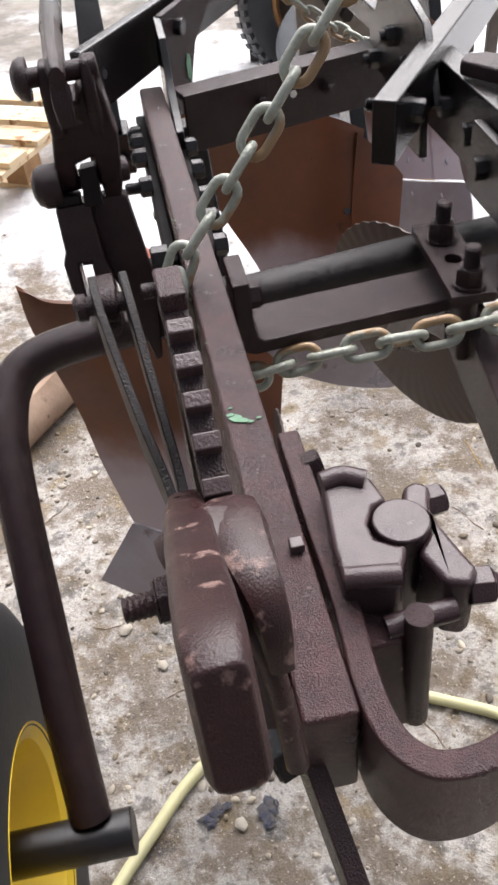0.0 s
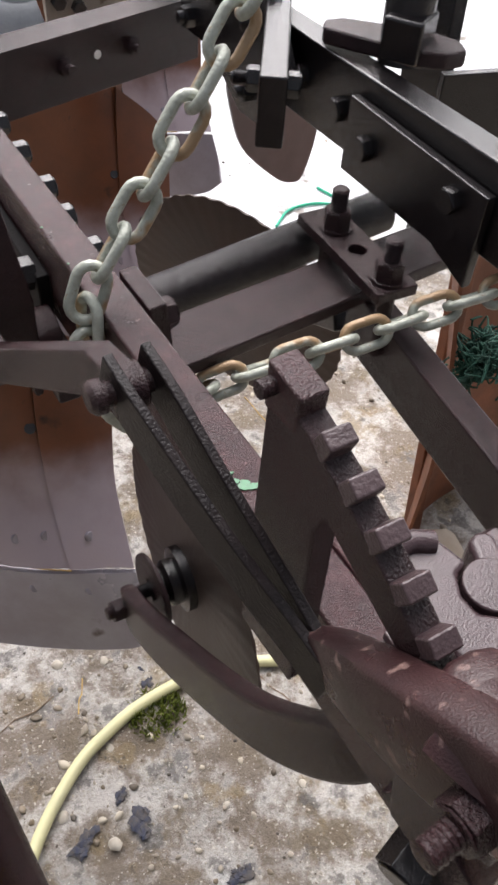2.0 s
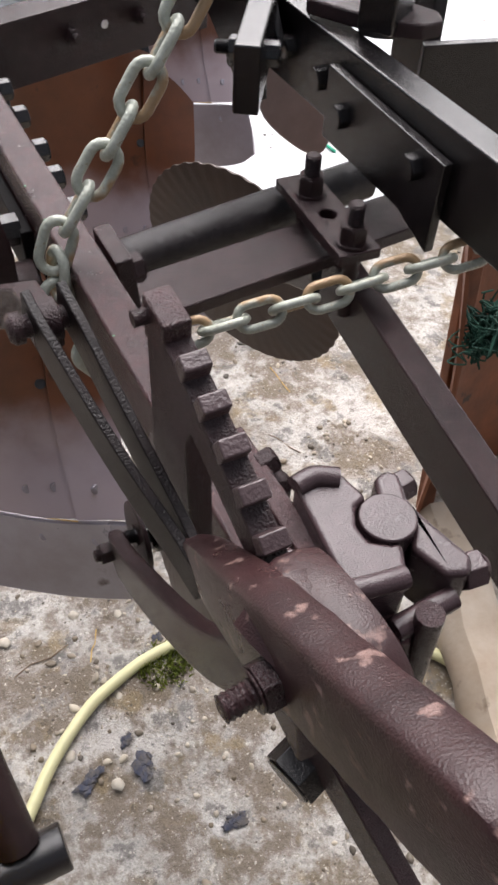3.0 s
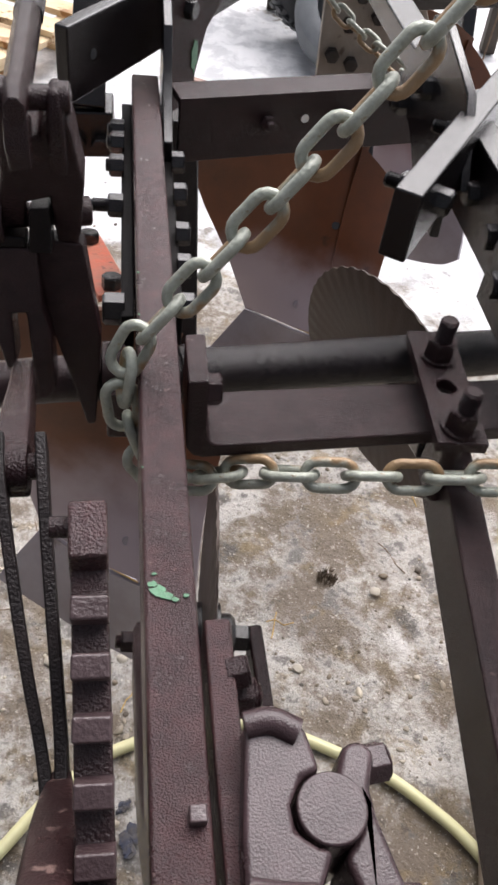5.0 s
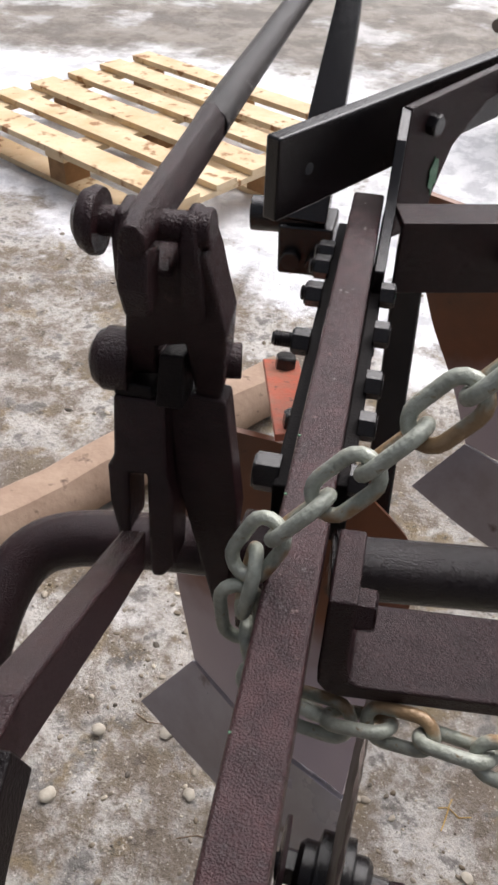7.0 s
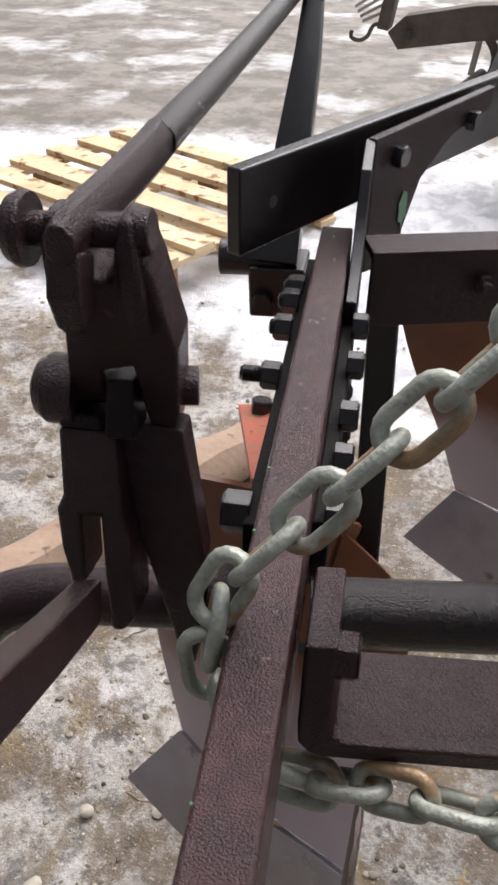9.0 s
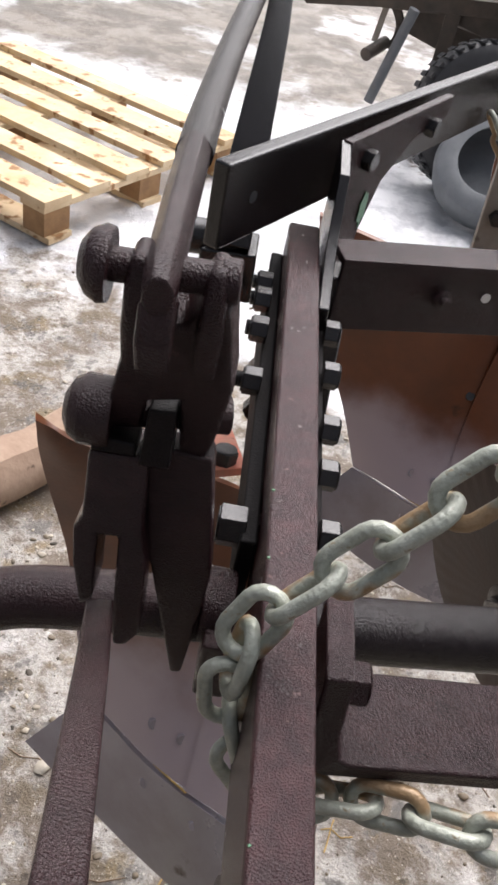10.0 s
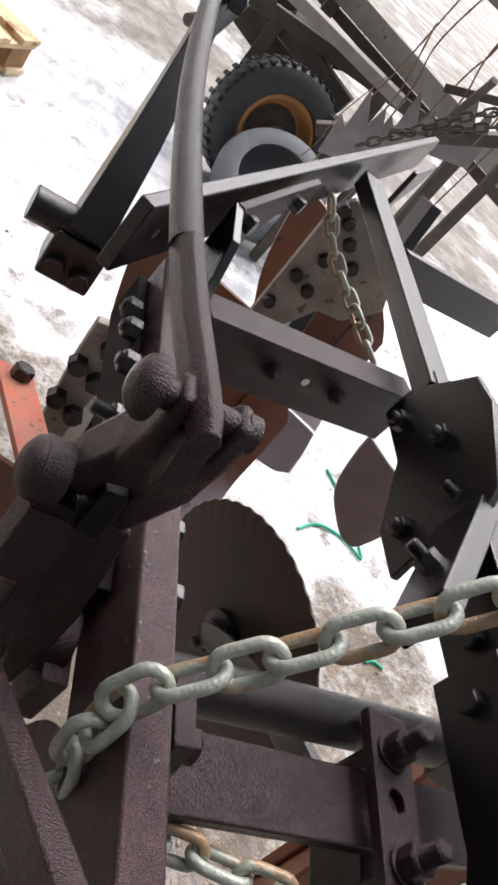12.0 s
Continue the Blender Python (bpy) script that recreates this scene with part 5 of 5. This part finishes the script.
# a bare grey tyre leaning against the wheel
bare = thing("tyre", (0.32, 3.50, 0), "bare grey old tyre leaning against the wheel", "tyre", turned=False)
part("carcass", lathe((0.325, 3.50, 0.20), V(-0.15, -0.62, 0.76), [(-0.07, 0.15), (-0.075, 0.19), (-0.06, 0.225), (-0.03, 0.24), (0.03, 0.24), (0.06, 0.225), (0.075, 0.19), (0.07, 0.15), (0.055, 0.155), (0.05, 0.19), (0.03, 0.222), (-0.03, 0.222), (-0.05, 0.19), (-0.055, 0.155)], 44), GREY_RUBBER, bare, smooth=True)

# old cultivator frame behind the wheel
cult = thing("cultivator", (0.1, 4.1, 0), "old brown iron cultivator frame with grey boards and hooks", "farm machine", turned=False)
for p, q, w, h, m_ in (
        ((-0.30, 4.05, 0.585), (0.75, 4.02, 0.70), 0.05, 0.06, OLD), ((-0.06, 4.0, 0.72), (0.60, 3.95, 0.70), 0.10, 0.05, GREYW),
        ((0.00, 4.1, 0.60), (0.43, 3.98, 0.53), 0.07, 0.09, OLD), ((0.00, 4.05, 0.0), (0.00, 4.05, 0.60), 0.06, 0.05, OLD),
        ((0.55, 4.0, 0.0), (0.52, 4.0, 0.72), 0.06, 0.05, OLD),
        ((0.06, 4.3, 0.83), (1.25, 3.75, 0.78), 0.05, 0.10, GREYW), ((0.10, 4.35, 0.74), (1.2, 3.8, 0.70), 0.03, 0.05, OLD),
        ((0.95, 3.9, 0.0), (0.93, 3.9, 0.76), 0.06, 0.06, OLD), ((0.15, 4.28, 0.0), (0.15, 4.28, 0.82), 0.06, 0.06, OLD),
        ((0.20, 4.0, 0.50), (0.62, 3.55, 0.48), 0.05, 0.04, OLD), ((0.60, 3.6, 0.0), (0.60, 3.56, 0.50), 0.04, 0.04, OLD)):
    part("frame_bar", bar(p, q, w, h), m_, cult, bevel=0.004)
part("box_beam", prism([(-0.650, 0.560), (-0.600, 0.497), (-0.300, 0.548), (-0.05, 0.575), (-0.05, 0.70), (-0.30, 0.68), (-0.584, 0.625)], (0, 4.12, 0), V(1, 0, 0), UP, 0.10), OLD, cult, "dirt-brown hollow beam", bevel=0.005)
# black square before the uncut beam, painting the dark inside of a hole
part("beam_hole_shade", prism([(-0.575, 0.545), (-0.545, 0.545), (-0.545, 0.575), (-0.575, 0.575)], (0, 4.013, 0), V(1, 0, 0), UP, 0.012), RUBBER_AND_HOLES, cult, "dark square plate painting the shade in a hole")
for k in range(4):
    part("grey_slat", bar((-0.80 + 0.012 * k, 4.06, 0.645 - 0.018 * k), (-0.66 + 0.004 * k, 4.06, 0.735 - 0.030 * k), 0.03, 0.012), GREYW, cult, "grey weathered slat", bevel=0.001)
part("upright_plank", bar((-0.665, 4.03, 0.575), (-0.620, 4.03, 0.86), 0.05, 0.095), OLD, cult, bevel=0.003)
part("hook", sweep(smooth_line([V(-0.66, 4.08, 0.585), V(-0.72, 4.08, 0.575), V(-0.745, 4.08, 0.53), V(-0.78, 4.08, 0.513), V(-0.815, 4.08, 0.523), V(-0.815, 4.08, 0.55)], 5), circle(0.009, 10)), OLD, cult, "bent iron hook", smooth=True)
part("grey_leg", bar((-0.270, 4.10, 0.585), (-0.290, 4.10, 0.408), 0.026, 0.034), GREYW, cult, bevel=0.004)
part("bent_bar", sweep(smooth_line([V(-0.300, 4.06, 0.62), V(-0.25, 4.06, 0.575), V(-0.205, 4.06, 0.515), V(-0.200, 4.06, 0.45), V(-0.216, 4.06, 0.40)], 5), rect(0.03, 0.034)), OLD, cult, bevel=0.003)
part("side_panel", prism([(-0.16, 0.45), (0.05, 0.40), (0.20, 0.52), (0.36, 0.60), (0.33, 0.69), (-0.10, 0.71), (-0.20, 0.60)], (0, 4.20, 0), V(1, 0, 0), UP, 0.03), OLD, cult, "dirty brown sheet-metal side", bevel=0.003)
part("grey_pipe", cyl((-0.153, 3.95, 0.585), (-0.243, 3.97, 0.20), 0.022, 14), GREY_RUBBER, cult, "grey pipe", smooth=True)
part("pipe_stub", cyl((-0.30, 3.93, 0.385), (-0.24, 4.06, 0.42), 0.026, 16), OLD, cult, smooth=True)
part("rusty_tank", lathe((0.02, 4.12, 0.60), (1, 0.1, -0.1), [(0, 0.02), (0.01, 0.07), (0.26, 0.075), (0.28, 0.02)], 20), OLD, cult, smooth=True)

# harrow with saw-tooth plates
harrow = thing("harrow", (0.5, 3.25, 0), "rusty harrow with grey saw-toothed plates", "harrow", turned=False)
HGREY = mat("grey_harrow_plate", (0.16, 0.15, 0.145), 0.55, 0.3, (0.25, 0.23, 0.22), 12, 0.25, 160, 0.0, (0.13, 0.075, 0.045), 0.45)
for k, (x0, z0) in enumerate(((0.30, 0.62), (0.44, 0.72), (0.60, 0.84))):
    poly = [(0, -0.12), (0.02, 0.03), (0.05, -0.01), (0.075, 0.14), (0.12, 0.02), (0.15, 0.10), (0.19, -0.02), (0.18, -0.12)]
    part("toothed_plate", prism(poly, (x0, 3.22 + 0.03 * k, z0), V(0.86, 0.05, 0.30), V(-0.25, 0.0, 0.97), 0.008), HGREY, harrow, bevel=0.001)
for p, q, w in (((0.28, 3.26, 0.55), (0.95, 3.30, 1.02), 0.045), ((0.42, 3.3, 0.0), (0.42, 3.3, 0.62), 0.04), ((0.90, 3.3, 0.0), (0.90, 3.3, 0.98), 0.04), ((0.55, 3.34, 0.92), (0.98, 3.20, 1.16), 0.03), ((0.62, 3.36, 0.70), (0.60, 3.1, 1.06), 0.025)):
    part("harrow_bar", bar(p, q, w, w), OLD, harrow, bevel=0.003)


def drape(pts, size, label, material, seed):
    """A loose chain of plain links along a curve."""
    line = smooth_line([V(*p) for p in pts], 30)
    root = thing("chain", pts[0], label, "chain", turned=False)
    me = link_me.copy()
    me.materials.clear()
    me.materials.append(material)
    rnd = random.Random(seed)
    inv = Matrix.Translation(-root.location)
    step, run, flip = PITCH * size, 0.0, 0
    for a, b in zip(line, line[1:]):
        run += (b - a).length
        if run < step:
            continue
        run -= step
        d = (b - a).normalized()
        f = V(0.1, -0.8, 0.55)
        f = (f - d * f.dot(d)).normalized()
        flip += 1
        if flip % 2:
            f = d.cross(f)
        f = (f + d.cross(f) * rnd.uniform(-0.35, 0.35)).normalized()
        m = Matrix((d, f.cross(d).normalized(), f)).transposed().to_4x4()
        m.translation = b
        ob = new("link", me)
        ob.parent = root
        ob.matrix_local = inv @ m @ Matrix.Diagonal((size, size, size, 1))


def mw(*p):
    return tuple(M @ V(*p))


drape([mw(0.240, 1.225, 0.985), mw(0.252, 1.219, 0.962), mw(0.292, 1.205, 0.922), mw(0.348, 1.147, 0.893), mw(0.375, 1.12, 0.880)], 0.9, "thin rusty chain hanging between the stem and the beam", CHAIN_RUST, 5)
drape([(0.40, 3.16, 0.60), (0.48, 3.14, 0.72), (0.56, 3.13, 0.84), (0.66, 3.13, 0.97), (0.80, 3.16, 1.09), (0.92, 3.2, 1.17)], 1.5, "rusty chain draped over the harrow", OLD, 3)
drape([(0.45, 3.15, 0.72), (0.55, 3.12, 0.80), (0.68, 3.12, 0.93), (0.80, 3.14, 1.03)], 1.5, "rusty chain draped over the harrow", OLD, 4)

# twigs and wire sticking up beyond the harrow
TWIG = mat("dry_twig", (0.13, 0.085, 0.055), 0.8, 0.0, (0.24, 0.17, 0.11), 40, 0.3, 200)
twigs = thing("brushwood", (0.3, 3.2, 0), "dry twigs and wire caught in the harrow", "twigs", turned=False)
rnd = random.Random(12)
for k in range(9):
    b0 = V(0.30 + 0.07 * k + rnd.uniform(-0.03, 0.03), 3.25 + rnd.uniform(-0.05, 0.2), 0.50 + 0.06 * k)
    if k == 0:
        b0 = V(0.29, 3.2, 0.44)
    tip = b0 + V(rnd.uniform(-0.05, 0.10), rnd.uniform(-0.05, 0.1), rnd.uniform(0.40, 0.75))
    mid_ = b0.lerp(tip, 0.5) + V(rnd.uniform(-0.05, 0.05), 0, 0)
    part("twig", sweep(smooth_line([V(b0.x, b0.y, 0.0) if k % 3 == 1 else b0, b0.lerp(mid_, 0.5) + V(0.01, 0, 0), mid_, tip], 5), circle(0.0035 if k else 0.002, 6)), TWIG, twigs)

# green string on the snow
GSTR = mat("green_string", (0.01, 0.42, 0.25), 0.6, 0.0, (0.02, 0.30, 0.17), 60, 0.2, 300)
for pts in ([(0.75, 1.96), (0.82, 2.03), (0.91, 2.04), (0.99, 2.0)], [(0.95, 2.12), (0.975, 2.06), (0.99, 2.01)], [(0.98, 2.68), (1.03, 2.72), (1.08, 2.70)], [(1.0, 1.64), (1.03, 1.66), (1.06, 1.65)], [(1.00, 2.47), (1.05, 2.50), (1.12, 2.49)], [(0.85, 2.31), (0.89, 2.25), (0.91, 2.20)]):
    st = thing("string", (*pts[0], 0), "loose green plastic string lying on the snow", "string", group="string pieces", turned=False)
    part("strand", sweep(smooth_line([V(x, y, ground_height(x, y) + 0.006) for x, y in pts], 6), circle(0.0045, 6)), GSTR, st, smooth=True)

# rusted sheet and a bundle of green net beyond the coulter stem
sheet = thing("rusted_sheet", (0.72, 0.76, 0), "orange-rusted curved steel sheet standing on the ground", "metal sheet")
RSH = mat("orange_rust", (0.23, 0.070, 0.024), 0.65, 0.1, (0.10, 0.040, 0.022), 9, 0.3, 140, 0.0, (0.035, 0.02, 0.015), 0.45)
part("sheet_body", surface([[V(0.65, 0.72, 0.0), V(0.74, 0.79, 0.0), V(0.88, 0.82, 0.0), V(1.05, 0.80, 0.0)], [V(0.65, 0.72, 0.35), V(0.74, 0.81, 0.35), V(0.88, 0.83, 0.35), V(1.05, 0.80, 0.35)], [V(0.63, 0.76, 0.66), V(0.70, 0.84, 0.67), V(0.86, 0.85, 0.68), V(1.05, 0.82, 0.66)]], 5, 4, 0.006), RSH, sheet, smooth=True)
part("sheet_rib", bar((0.72, 0.765, 0.0), (0.69, 0.805, 0.64), 0.03, 0.02, up=(0, 1, 0)), RSH, sheet, bevel=0.003)
NET = mat("green_net", (0.004, 0.030, 0.020), 0.8, 0.0, (0.008, 0.060, 0.038), 50, 0.4, 120)
net = thing("net_bundle", (0.68, 0.72, 0.45), "crumpled dark green net bundle hung on the sheet", "net")
rnd = random.Random(31)
for k in range(90):
    c = V(0.682 + rnd.gauss(0, 0.016), 0.715 + rnd.gauss(0, 0.016), 0.500 + rnd.gauss(0, 0.020))
    pts = [c + V(rnd.uniform(-0.022, 0.022), rnd.uniform(-0.018, 0.018), rnd.uniform(-0.022, 0.022)) for _ in range(7)]
    part("strand", sweep(smooth_line(pts, 4), circle(0.0015, 5)), NET, net)

# small twigs and straw on the near ground
rnd = random.Random(44)
for k in range(26):
    x, y = rnd.uniform(-0.5, 0.6), rnd.uniform(0.25, 1.5)
    t, n_ = rnd.uniform(0, 6.28), rnd.uniform(0.015, 0.05)
    pts = [V(x + math.cos(t) * n_ * f, y + math.sin(t) * n_ * f + 0.004 * math.sin(5 * f), 0) for f in (-1, -0.3, 0.4, 1)]
    tw = thing("twig", (x, y, 0), "thin dry straw lying on the dirt" if k % 2 else "thin dark twig lying on the dirt", "twig", group="loose twigs", turned=False)
    part("stalk", sweep([V(p.x, p.y, ground_height(p.x, p.y) + 0.0012) for p in pts], circle(0.0011, 5)), STRAW if k % 2 else TWIG, tw)
